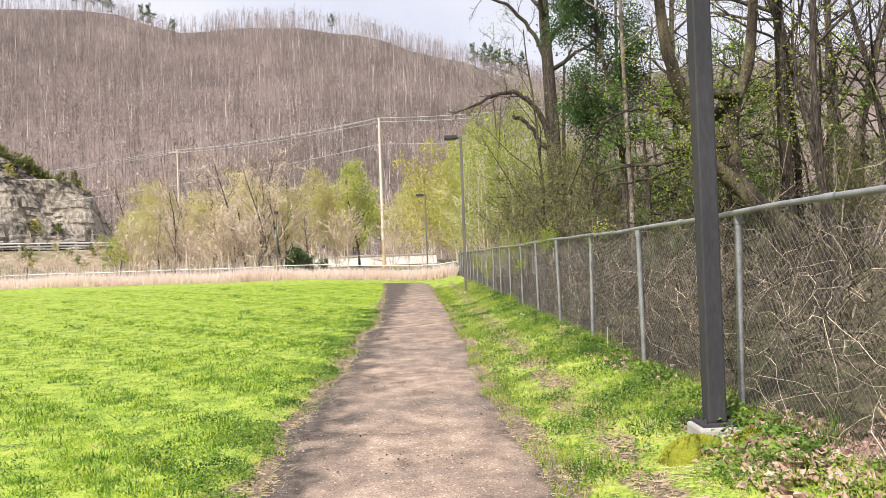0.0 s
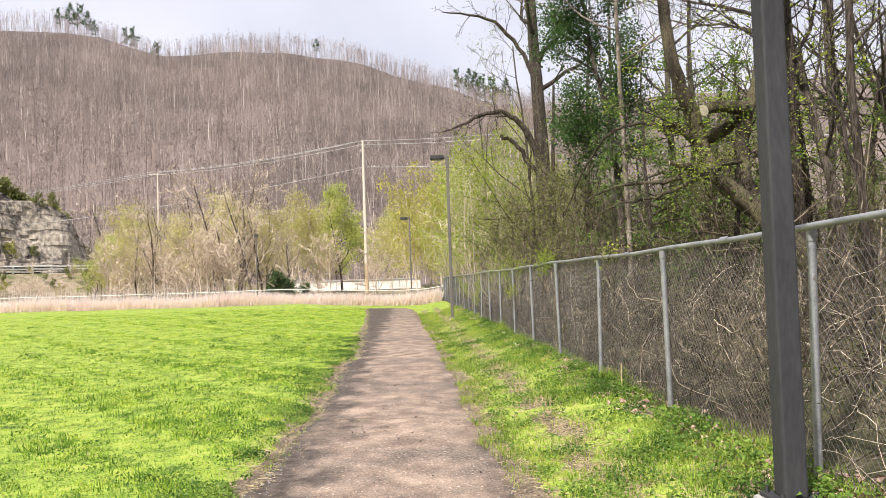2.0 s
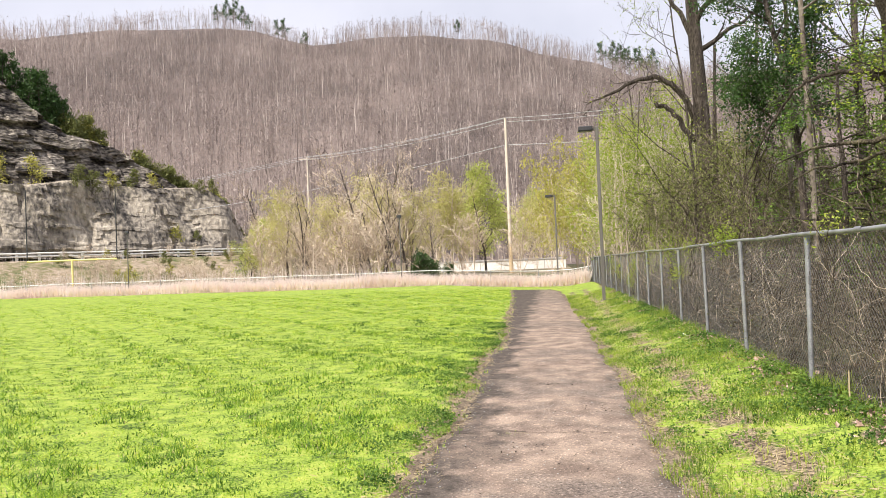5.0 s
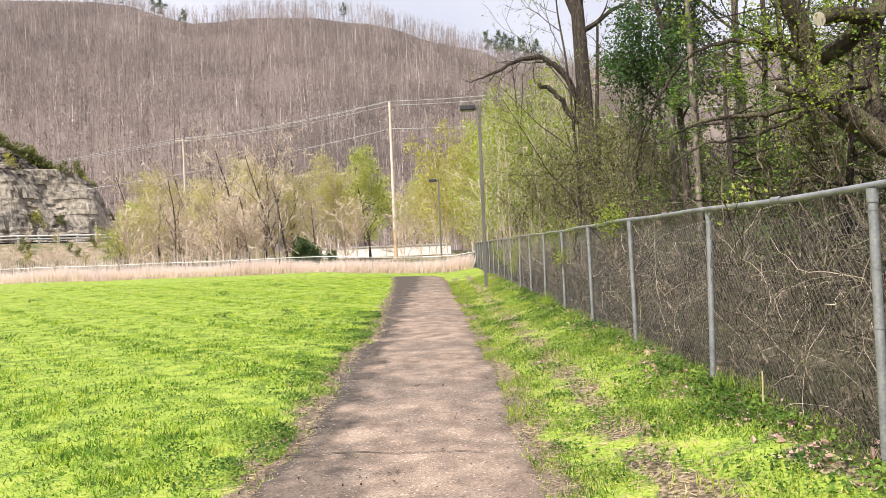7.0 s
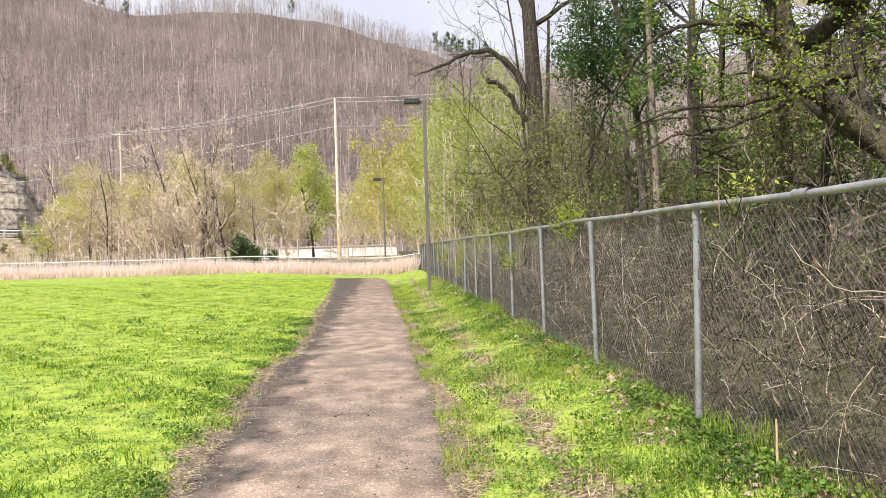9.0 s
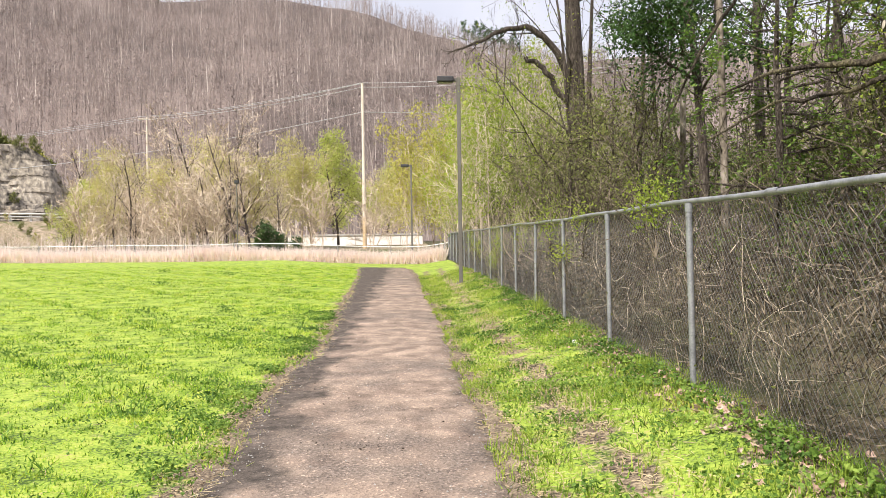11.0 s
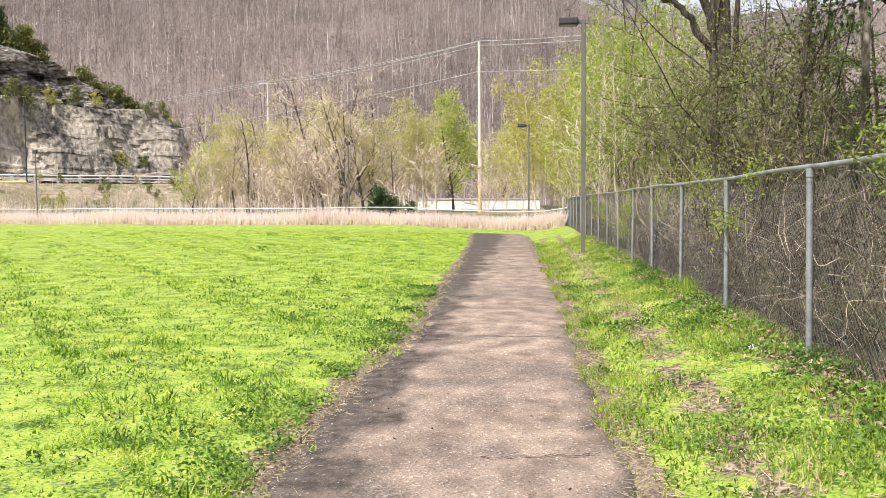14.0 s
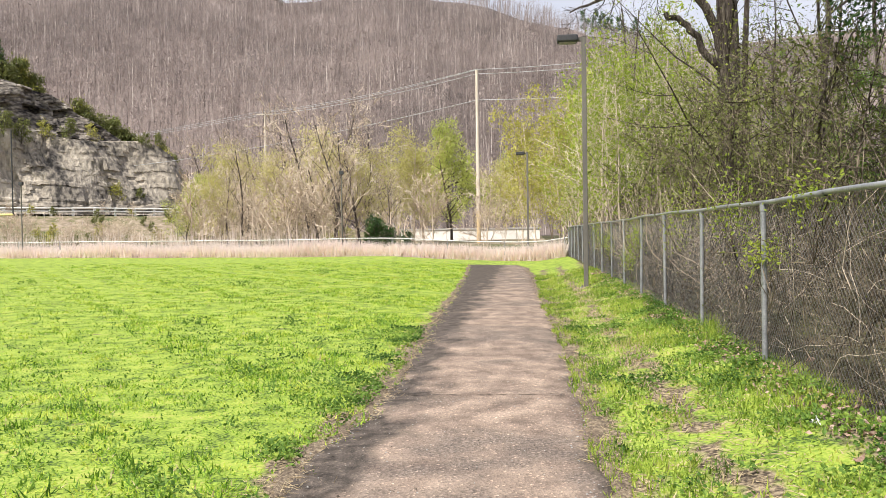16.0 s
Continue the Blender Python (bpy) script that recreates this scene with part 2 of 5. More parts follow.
M["soil"] = material("bare_soil", [(0.36, (0.06, 0.045, 0.034)), (0.48, (0.15, 0.115, 0.082)), (0.60, (0.30, 0.24, 0.165)), (0.70, (0.42, 0.35, 0.23))], 5, 45, 0.95, 1.0, depth=0.02, mixfine=0.6)
M["litter_white"] = material("white_plastic", [(0.3, (0.6, 0.6, 0.6)), (0.7, (0.85, 0.85, 0.85))], 8, 40, 0.5, 0.1)


M["rock"] = material("tan_rock", [(0.36, (0.06, 0.055, 0.05)), (0.44, (0.21, 0.187, 0.158)), (0.54, (0.36, 0.318, 0.258)), (0.66, (0.53, 0.475, 0.395))], 0.22, 1.5, 0.95, 1.0, stretch=(1.3, 1.3, 0.8), depth=0.3, mixfine=0.5)
M["rock_dark"] = material("dark_rock", [(0.40, (0.022, 0.02, 0.02)), (0.48, (0.115, 0.102, 0.09)), (0.57, (0.27, 0.24, 0.205)), (0.68, (0.55, 0.50, 0.43))], 0.5, 2.2, 0.95, 1.0, stretch=(0.6, 0.6, 1.6), depth=0.6, mixfine=0.5)


def path_material():
    """Worn asphalt: pinkish dust, dark damp stains along the edge and in bands, grit."""
    m = bpy.data.materials.new("worn_path")
    m.use_nodes = True
    n, l = m.node_tree.nodes, m.node_tree.links
    b = n["Principled BSDF"]
    co = n.new("ShaderNodeTexCoord")

    def tex(scale, stretch, detail=5, kind="ShaderNodeTexNoise"):
        mp = n.new("ShaderNodeMapping")
        mp.inputs["Scale"].default_value = stretch
        l.new(co.outputs["Object"], mp.inputs["Vector"])
        t = n.new(kind)
        t.inputs["Scale"].default_value = scale
        if kind == "ShaderNodeTexNoise":
            t.inputs["Detail"].default_value = detail
        l.new(mp.outputs["Vector"], t.inputs["Vector"])
        return t

    def ramp(src, stops):
        r = n.new("ShaderNodeValToRGB")
        while len(r.color_ramp.elements) < len(stops):
            r.color_ramp.elements.new(0.5)
        for e, (p, c) in zip(r.color_ramp.elements, stops):
            e.position, e.color = p, (*c, 1)
        l.new(src, r.inputs["Fac"])
        return r.outputs["Color"]

    def mixed(fac, a, c):
        x = n.new("ShaderNodeMix")
        x.data_type = "RGBA"
        l.new(fac, x.inputs["Factor"])
        l.new(a, x.inputs["A"])
        l.new(c, x.inputs["B"])
        return x.outputs["Result"]

    dust = ramp(tex(3.2, (1, 0.8, 1), 12).outputs["Fac"], [(0.34, (0.18, 0.136, 0.110)), (0.45, (0.245, 0.188, 0.151)), (0.55, (0.305, 0.235, 0.186)), (0.68, (0.385, 0.30, 0.237))])
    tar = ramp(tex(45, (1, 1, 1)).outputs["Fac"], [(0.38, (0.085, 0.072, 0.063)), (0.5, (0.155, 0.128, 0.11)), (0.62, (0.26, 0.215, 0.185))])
    sep = n.new("ShaderNodeSeparateXYZ")
    l.new(co.outputs["Object"], sep.inputs[0])

    def maths(op, a, c):
        k = n.new("ShaderNodeMath")
        k.operation = op
        for i, q in enumerate((a, c)):
            if isinstance(q, (int, float)):
                k.inputs[i].default_value = q
            else:
                l.new(q, k.inputs[i])
        return k.outputs[0]

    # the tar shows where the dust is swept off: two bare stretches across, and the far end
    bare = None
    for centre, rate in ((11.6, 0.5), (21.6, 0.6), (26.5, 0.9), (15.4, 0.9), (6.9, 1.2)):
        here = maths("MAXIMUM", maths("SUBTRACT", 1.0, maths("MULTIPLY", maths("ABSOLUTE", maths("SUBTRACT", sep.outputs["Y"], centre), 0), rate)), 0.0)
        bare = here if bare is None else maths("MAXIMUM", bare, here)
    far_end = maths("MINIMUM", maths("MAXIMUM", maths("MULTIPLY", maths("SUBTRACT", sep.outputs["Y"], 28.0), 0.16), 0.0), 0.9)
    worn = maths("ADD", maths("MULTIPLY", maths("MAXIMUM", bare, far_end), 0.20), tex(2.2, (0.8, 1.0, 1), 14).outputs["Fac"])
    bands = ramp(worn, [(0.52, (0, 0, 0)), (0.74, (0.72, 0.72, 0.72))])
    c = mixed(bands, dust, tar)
    # damp dirt that creeps in from the grass on one side
    wob = n.new("ShaderNodeMath")
    wob.operation = "MULTIPLY_ADD"
    wob.inputs[1].default_value = -1.6
    l.new(tex(2.2, (1, 0.7, 1), 12).outputs["Fac"], wob.inputs[0])
    l.new(sep.outputs["X"], wob.inputs[2])
    side = n.new("ShaderNodeMapRange")
    side.inputs["From Min"].default_value, side.inputs["From Max"].default_value = -1.52, -1.85
    side.inputs["To Max"].default_value = 0.95
    l.new(wob.outputs[0], side.inputs["Value"])
    damp = ramp(tex(9, (1, 1, 1)).outputs["Fac"], [(0.35, (0.045, 0.038, 0.033)), (0.65, (0.12, 0.10, 0.085))])
    c = mixed(side.outputs["Result"], c, damp)
    far_side = n.new("ShaderNodeMapRange")
    far_side.inputs["From Min"].default_value, far_side.inputs["From Max"].default_value = 1.10, 1.36
    far_side.inputs["To Max"].default_value = 0.8
    l.new(maths("ADD", sep.outputs["X"], maths("MULTIPLY", tex(2.6, (1, 0.6, 1), 12).outputs["Fac"], 1.3)), far_side.inputs["Value"])
    c = mixed(far_side.outputs["Result"], c, damp)
    grit = tex(70, (1, 1, 1), 2, "ShaderNodeTexVoronoi")
    speck = ramp(grit.outputs["Color"], [(0.0, (0.45, 0.45, 0.45)), (0.35, (0.9, 0.9, 0.9)), (0.8, (1.1, 1.09, 1.07)), (1.0, (2.6, 2.5, 2.4))])
    mul = n.new("ShaderNodeMix")
    mul.data_type, mul.blend_type = "RGBA", "MULTIPLY"
    mul.inputs["Factor"].default_value = 0.9
    l.new(c, mul.inputs["A"])
    l.new(speck, mul.inputs["B"])
    l.new(mul.outputs["Result"], b.inputs["Base Color"])
    b.inputs["Roughness"].default_value, b.inputs["Specular IOR Level"].default_value = 0.9, 0.2
    bp = n.new("ShaderNodeBump")
    bp.inputs["Strength"].default_value, bp.inputs["Distance"].default_value = 0.5, 0.01
    l.new(grit.outputs["Distance"], bp.inputs["Height"])
    l.new(bp.outputs["Normal"], b.inputs["Normal"])
    return m


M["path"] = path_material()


# ---- mesh tools ----
rng = np.random.default_rng(11)


class Soup:
    """Vertices and faces gathered for one mesh; each batch has a material slot."""

    def __init__(self):
        self.v, self.f, self.s, self.n = [], [], [], 0

    def add(self, verts, faces, slot=0):
        verts, faces = np.asarray(verts, float).reshape(-1, 3), np.asarray(faces, int)
        if len(verts) == 0 or len(faces) == 0:
            return self
        self.v.append(verts)
        self.f.append(faces + self.n)
        self.s.append(np.full(len(faces), slot))
        self.n += len(verts)
        return self

    def tubes(self, p, r, sides=3, slot=0, cap=False):
        """Tapered tubes along polylines p (n, k, 3) with radii r (n, k)."""
        p = np.asarray(p, float)
        if p.ndim == 2:
            p = p[None]
        r = np.broadcast_to(np.asarray(r, float), p.shape[:2])
        n, k = p.shape[:2]
        d = np.gradient(p, axis=1)
        d /= np.linalg.norm(d, axis=2, keepdims=True) + 1e-9
        up = np.where(np.abs(d[..., 2:3]) > 0.9, np.array([1.0, 0, 0]), np.array([0, 0, 1.0]))
        a = np.cross(d, up)
        a /= np.linalg.norm(a, axis=2, keepdims=True) + 1e-9
        b = np.cross(d, a)
        th = np.arange(sides) * 2 * np.pi / sides
        ring = a[:, :, None] * np.cos(th)[:, None] + b[:, :, None] * np.sin(th)[:, None]
        v = p[:, :, None] + ring * r[:, :, None, None]
        i = np.arange(n)[:, None, None] * k * sides + np.arange(k - 1)[None, :, None] * sides
        j = np.arange(sides)[None, None]
        j2 = (j + 1) % sides
        f = np.stack([i + j, i + j2, i + sides + j2, i + sides + j], -1).reshape(-1, 4)
        self.add(v, f, slot)
        return self

    def leaves(self, c, size, slot=0, aspect=0.55, flat=0.0):
        """Small folded leaves, four corners each, turned at random."""
        c = np.asarray(c, float)
        n = len(c)
        d = rng.normal(size=(n, 3))
        d[:, 2] *= 1 - flat
        d /= np.linalg.norm(d, axis=1, keepdims=True) + 1e-9
        e = rng.normal(size=(n, 3))
        e[:, 2] *= 1 - flat
        w = np.cross(d, e)
        w = np.cross(w, d) if flat else w
        w /= np.linalg.norm(w, axis=1, keepdims=True) + 1e-9
        s = np.broadcast_to(np.asarray(size, float), (n,))[:, None]
        nn = np.cross(d, w) * s * 0.15
        v = np.stack([c - d * s * 0.5, c + w * s * aspect * 0.5 + nn, c + d * s * 0.5, c - w * s * aspect * 0.5 + nn], 1)
        i = np.arange(n)[:, None] * 4
        f = np.concatenate([i + np.array([[0, 1, 2, 2]]), i + np.array([[0, 2, 3, 3]])])
        self.add(v, f, slot)
        return self

    def ribbons(self, p, r, slot=0):
        """Thin twigs as narrow strips, turned at random about their length."""
        p = np.asarray(p, float)
        n, k = p.shape[:2]
        r = np.broadcast_to(np.asarray(r, float), (n, k))
        d = np.gradient(p, axis=1)
        w = np.cross(d, rng.normal(size=(n, 1, 3)))
        w /= np.linalg.norm(w, axis=2, keepdims=True) + 1e-9
        v = np.stack([p - w * r[..., None], p + w * r[..., None]], 2)
        i = np.arange(n)[:, None] * k * 2 + np.arange(k - 1)[None] * 2
        self.add(v, np.stack([i, i + 1, i + 3, i + 2], -1).reshape(-1, 4), slot)
        return self

    def slivers(self, a, b, r, slot=0):
        """The thinnest twigs: one tapering strip each, from a to b."""
        n = len(a)
        w = np.cross(b - a, rng.normal(size=(n, 3)))
        w /= np.linalg.norm(w, axis=1, keepdims=True) + 1e-9
        w *= np.broadcast_to(np.asarray(r, float), (n,))[:, None]
        i = np.arange(n)[:, None] * 3
        self.add(np.stack([a - w, a + w, b], 1), i + np.array([[0, 1, 2, 2]]), slot)
        return self

    def flecks(self, c, size, slot=0):
        """Far leaves: one small three-cornered face each."""
        n = len(c)
        s = np.broadcast_to(np.asarray(size, float), (n,))[:, None, None]
        v = c[:, None] + rng.normal(size=(n, 3, 3)) * s * 0.42
        i = np.arange(n)[:, None] * 3
        self.add(v, i + np.array([[0, 1, 2, 2]]), slot)
        return self

    def blades(self, base, height, width, lean=0.5, slot=0):
        """Grass blades: one bent, tapering triangle pair each."""
        base = np.asarray(base, float)
        n = len(base)
        th = rng.uniform(0, 2 * np.pi, n)
        side = np.stack([np.cos(th), np.sin(th), np.zeros(n)], 1)
        ph = rng.uniform(0, 2 * np.pi, n)
        ln = np.stack([np.cos(ph), np.sin(ph), np.zeros(n)], 1) * rng.uniform(0, lean, n)[:, None]
        h = np.broadcast_to(height, (n,))[:, None]
        w = np.broadcast_to(width, (n,))[:, None]
        v = np.stack([base - side * w / 2, base + side * w / 2, base + ln * h * np.array([[1, 1, 0]]) + h * np.array([[0, 0, 1]]) * (1 - 0.3 * np.linalg.norm(ln, axis=1, keepdims=True))], 1)
        i = np.arange(n)[:, None] * 3
        self.add(v, i + np.array([[0, 1, 2, 2]]), slot)
        return self

    def box(self, lo, hi, slot=0):
        x0, y0, z0 = lo
        x1, y1, z1 = hi
        v = [(x0, y0, z0), (x1, y0, z0), (x1, y1, z0), (x0, y1, z0), (x0, y0, z1), (x1, y0, z1), (x1, y1, z1), (x0, y1, z1)]
        f = [(0, 3, 2, 1), (4, 5, 6, 7), (0, 1, 5, 4), (1, 2, 6, 5), (2, 3, 7, 6), (3, 0, 4, 7)]
        return self.add(v, f, slot)

    def object(self, name, mats, smooth=False, parent=None):
        v, f, s = np.concatenate(self.v), np.concatenate(self.f), np.concatenate(self.s)
        tri = f[:, 2] == f[:, 3] if f.shape[1] == 4 else np.zeros(len(f), bool)
        count = np.where(tri, 3, 4)
        start = np.concatenate([[0], np.cumsum(count)[:-1]])
        keep = np.ones(f.shape, bool)
        keep[tri, 3] = False
        me = bpy.data.meshes.new(name)
        me.vertices.add(len(v))
        me.vertices.foreach_set("co", v.astype(np.float32).ravel())
        me.loops.add(int(count.sum()))
        me.loops.foreach_set("vertex_index", f[keep].astype(np.int32))
        me.polygons.add(len(f))
        me.polygons.foreach_set("loop_start", start.astype(np.int32))
        me.polygons.foreach_set("loop_total", count.astype(np.int32))
        for k in mats:
            me.materials.append(M[k])
        me.polygons.foreach_set("material_index", s.astype(np.int32))
        me.polygons.foreach_set("use_smooth", np.full(len(f), smooth))
        me.update(calc_edges=True)
        me.validate()
        ob = new(name, me)
        if parent:
            ob.parent = parent
        return ob


def bevelled(ob, width=0.01, segments=2):
    mod = ob.modifiers.new("bevel", "BEVEL")
    mod.width, mod.segments, mod.limit_method = width, segments, "ANGLE"
    return ob


# ---- lie of the land ----
RIDGE_AZ = np.array([-180, -120, -70, -45, -34.9, -27.2, -22.0, -16.9, -12.8, -8.5, -4.4, -0.7, 3.4, 6.4, 10.5, 20, 40, 80, 130, 180.0])
RIDGE_EL = np.array([8, 10, 12, 13.5, 13.9, 15.0, 15.6, 14.2, 14.7, 15.1, 14.7, 13.6, 12.6, 11.2, 10.6, 10.8, 11.0, 10, 8, 8.0])


def wave(x, y, s, seed=0.0):
    return (np.sin(x * s + 1.3 * seed) * np.cos(y * s * 0.83 + seed) + 0.5 * np.sin(x * s * 2.3 + y * s * 1.7 + seed * 2.1) + 0.25 * np.cos(x * s * 4.1 - y * s * 3.7 + seed))


def step(a, b, t):
    u = np.clip((t - a) / (b - a), 0, 1)
    return u * u * (3 - 2 * u)


def low_fence_y(x):
    return 52.7 - 0.18 * (x + 9.0)


def field_rise(x, y):
    """The field climbs a little towards its far end, more on the open side."""
    return 0.0105 * np.clip(y - 18, 0, 120) * (1 - 0.7 * step(-8, 0, x) * step(90, 60, y))


def land(x, y):
    """Height of the ground: level field and path, a bank up to the tall fence, scrub, and the hills round about."""
    x, y = np.asarray(x, float), np.asarray(y, float)
    z = 0.03 * wave(x, y, 0.35, 1.0) * step(-2.0, -5.0, x) + field_rise(x, y)
    bank = 0.31 * (0.5 * step(0.6, 2.3, x) + 0.5 * np.clip((x - 0.65) / 1.5, 0, 1)) + 0.5 * step(3.0, 12.0, x)
    z = z + bank * step(60, 45, y)
    az, r = np.degrees(np.arctan2(x, y)), np.hypot(x, y)
    top = 560 * np.tan(np.radians(np.interp(az, RIDGE_AZ, RIDGE_EL) + 1.45))
    foot = np.where(np.abs(az) < 60, 160.0, 120.0)
    s = np.clip((r - foot) / (560 - foot), 0, 1)
    gully = 1 + 0.10 * wave(az, r * 0.02, 0.30, 2.0) * s * (1 - s) * 2
    rise = top * (0.94 * s + 0.06 * s * s) * gully
    z = z + rise - 0.10 * np.clip(r - 560, 0, 400)
    a = (x + 37.7) * -0.61 + (y - 112) * -0.79
    b = (x + 37.7) * 0.79 + (y - 112) * -0.61
    road = 3.3 * step(16, 3, b) * step(-24, -4, a) * step(-30, -12, b)
    return z + road


def graded(lo, hi, near_lo, near_hi, fine, growth):
    """Grid lines, fine in the middle stretch and ever wider outside it."""
    mid = list(np.arange(near_lo, near_hi, fine))
    out, s, p = [], fine, near_hi
    while p < hi:
        out.append(p)
        s *= growth
        p += s
    out.append(hi)
    inn, s, p = [], fine, near_lo
    while p > lo:
        s *= growth
        p -= s
        inn.append(max(p, lo))
    return np.array(inn[::-1] + mid + out)


def build_ground():
    gx, gy = graded(-700, 700, -9, 4, 0.3, 1.13), graded(-500, 800, -4, 24, 0.4, 1.09)
    X, Y = np.meshgrid(gx, gy)
    Z = land(X, Y)
    n = len(gx)
    i = (np.arange(len(gy) - 1)[:, None] * n + np.arange(n - 1)[None]).ravel()
    f = np.stack([i, i + 1, i + n + 1, i + n], 1)
    cx, cy = (X[:-1, :-1] + X[1:, 1:]).ravel() / 2, (Y[:-1, :-1] + Y[1:, 1:]).ravel() / 2
    r = np.hypot(cx, cy)
    slot = np.where(cx > 2.1, 1, np.where(cy > low_fence_y(cx) + 0.6, 2, 0))
    slot = np.where(r > 128, 3, slot)
    s = Soup()
    v = np.stack([X, Y, Z], -1).reshape(-1, 3)
    for k in range(4):
        sel = f[slot == k]
        used, inv = np.unique(sel, return_inverse=True)
        s.add(v[used], inv.reshape(-1, 4), k)
    ob = s.object("ground", ["turf", "bank", "scrub", "litter"], True)
    bm = bmesh.new()
    bm.from_mesh(ob.data)
    bmesh.ops.remove_doubles(bm, verts=bm.verts, dist=0.001)
    bm.to_mesh(ob.data)
    bm.free()
    return tagged(ob, "mown spring grass field with scrub and wooded slopes beyond", "ground", kind="structure")


build_ground()


EDGE_Y = (-12, 4, 6, 7.3, 8.5, 10, 12, 13.8, 15, 16.2, 18, 20, 24.5, 29.5, 38, 43, 47)
EDGE_L = (-1.19, -1.19, -1.32, -1.36, -1.23, -1.22, -1.24, -1.36, -1.33, -1.24, -1.19, -1.30, -1.50, -1.62, -1.95, -2.25, -2.5)
EDGE_R = (0.76, 0.75, 0.66, 0.60, 0.58, 0.57, 0.66, 0.61, 0.58, 0.58, 0.59, 0.60, 0.50, 0.37, 0.22, 0.0, -0.7)


def path_edges(y):
    """Left and right edge of the walking path, frayed by the grass."""
    left = np.interp(y, EDGE_Y, EDGE_L) + 0.025 * np.sin(y * 2.7 + 1) + 0.02 * np.sin(y * 6.1) * np.sin(y * 1.3) + 0.02 * np.sin(y * 11.3 + 2) * np.sin(y * 3.1) + 0.012 * np.sin(y * 27.0)
    right = np.interp(y, EDGE_Y, EDGE_R) + 0.02 * np.sin(y * 3.1) + 0.018 * np.sin(y * 7.3) * np.sin(y * 1.7 + 1) + 0.015 * np.sin(y * 12.1) * np.sin(y * 2.3) + 0.01 * np.sin(y * 25.0)
    return left, right


def build_path():
    ys = np.arange(-12, 45.6, 0.08)
    a, b = path_edges(ys)
    us = np.concatenate([[0, 0.015], np.linspace(0.08, 0.92, 9), [0.985, 1]])
    X = a[:, None] + (b - a)[:, None] * us
    Y = np.repeat(ys[:, None], 13, 1)
    Z = 0.018 * (1 - (2 * us - 1) ** 4)[None] + 0.009 + 0.004 * wave(X, Y, 2.2, 3.0)
    Z[:, 0] = Z[:, -1] = -0.03
    Z += field_rise(X, Y)
    i = (np.arange(len(ys) - 1)[:, None] * 13 + np.arange(12)[None]).ravel()
    s = Soup().add(np.stack([X, Y, Z], -1), np.stack([i, i + 1, i + 14, i + 13], 1))
    # crumbled soil and dead grass fringe on both sides
    fringe = 0.10 + 0.05 * np.sin(ys * 1.9) * np.sin(ys * 0.7 + 1) + 0.05 * np.sin(ys * 5.3) * np.sin(ys * 2.2) + rng.uniform(-0.05, 0.05, len(ys))
    for edge, sign, wide in ((a, -1, 1.15), (b, 1, 1.5)):
        u = np.array([-0.5, 0.3, 1.0])
        X = edge[:, None] + sign * np.maximum(fringe, 0.02)[:, None] * wide * u
        Y = np.repeat(ys[:, None], 3, 1)
        Z = np.maximum(land(X, Y), field_rise(X, Y)) + np.array([-0.012, 0.026, -0.012]) + rng.uniform(0, 0.006, X.shape)
        i = (np.arange(len(ys) - 1)[:, None] * 3 + np.arange(2)[None]).ravel()
        s.add(np.stack([X, Y, Z], -1), np.stack([i, i + 1, i + 4, i + 3], 1)[:, ::sign], 1)
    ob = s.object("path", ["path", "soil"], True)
    tagged(ob, "worn narrow asphalt walking path dusted with dirt", "path", kind="structure")


build_path()


# ---- tall chain-link fence ----
FX, FZ, FH, SPAN = 2.2, 0.305, 1.43, 2.565
POSTS = [4.5 + SPAN * k for k in range(-4, 19)]


def fence_z(y):
    return FZ + 0.03 * step(8, -2, y) + 0.010 * np.sin(y * 0.6) + 0.3 * field_rise(2.2, y)


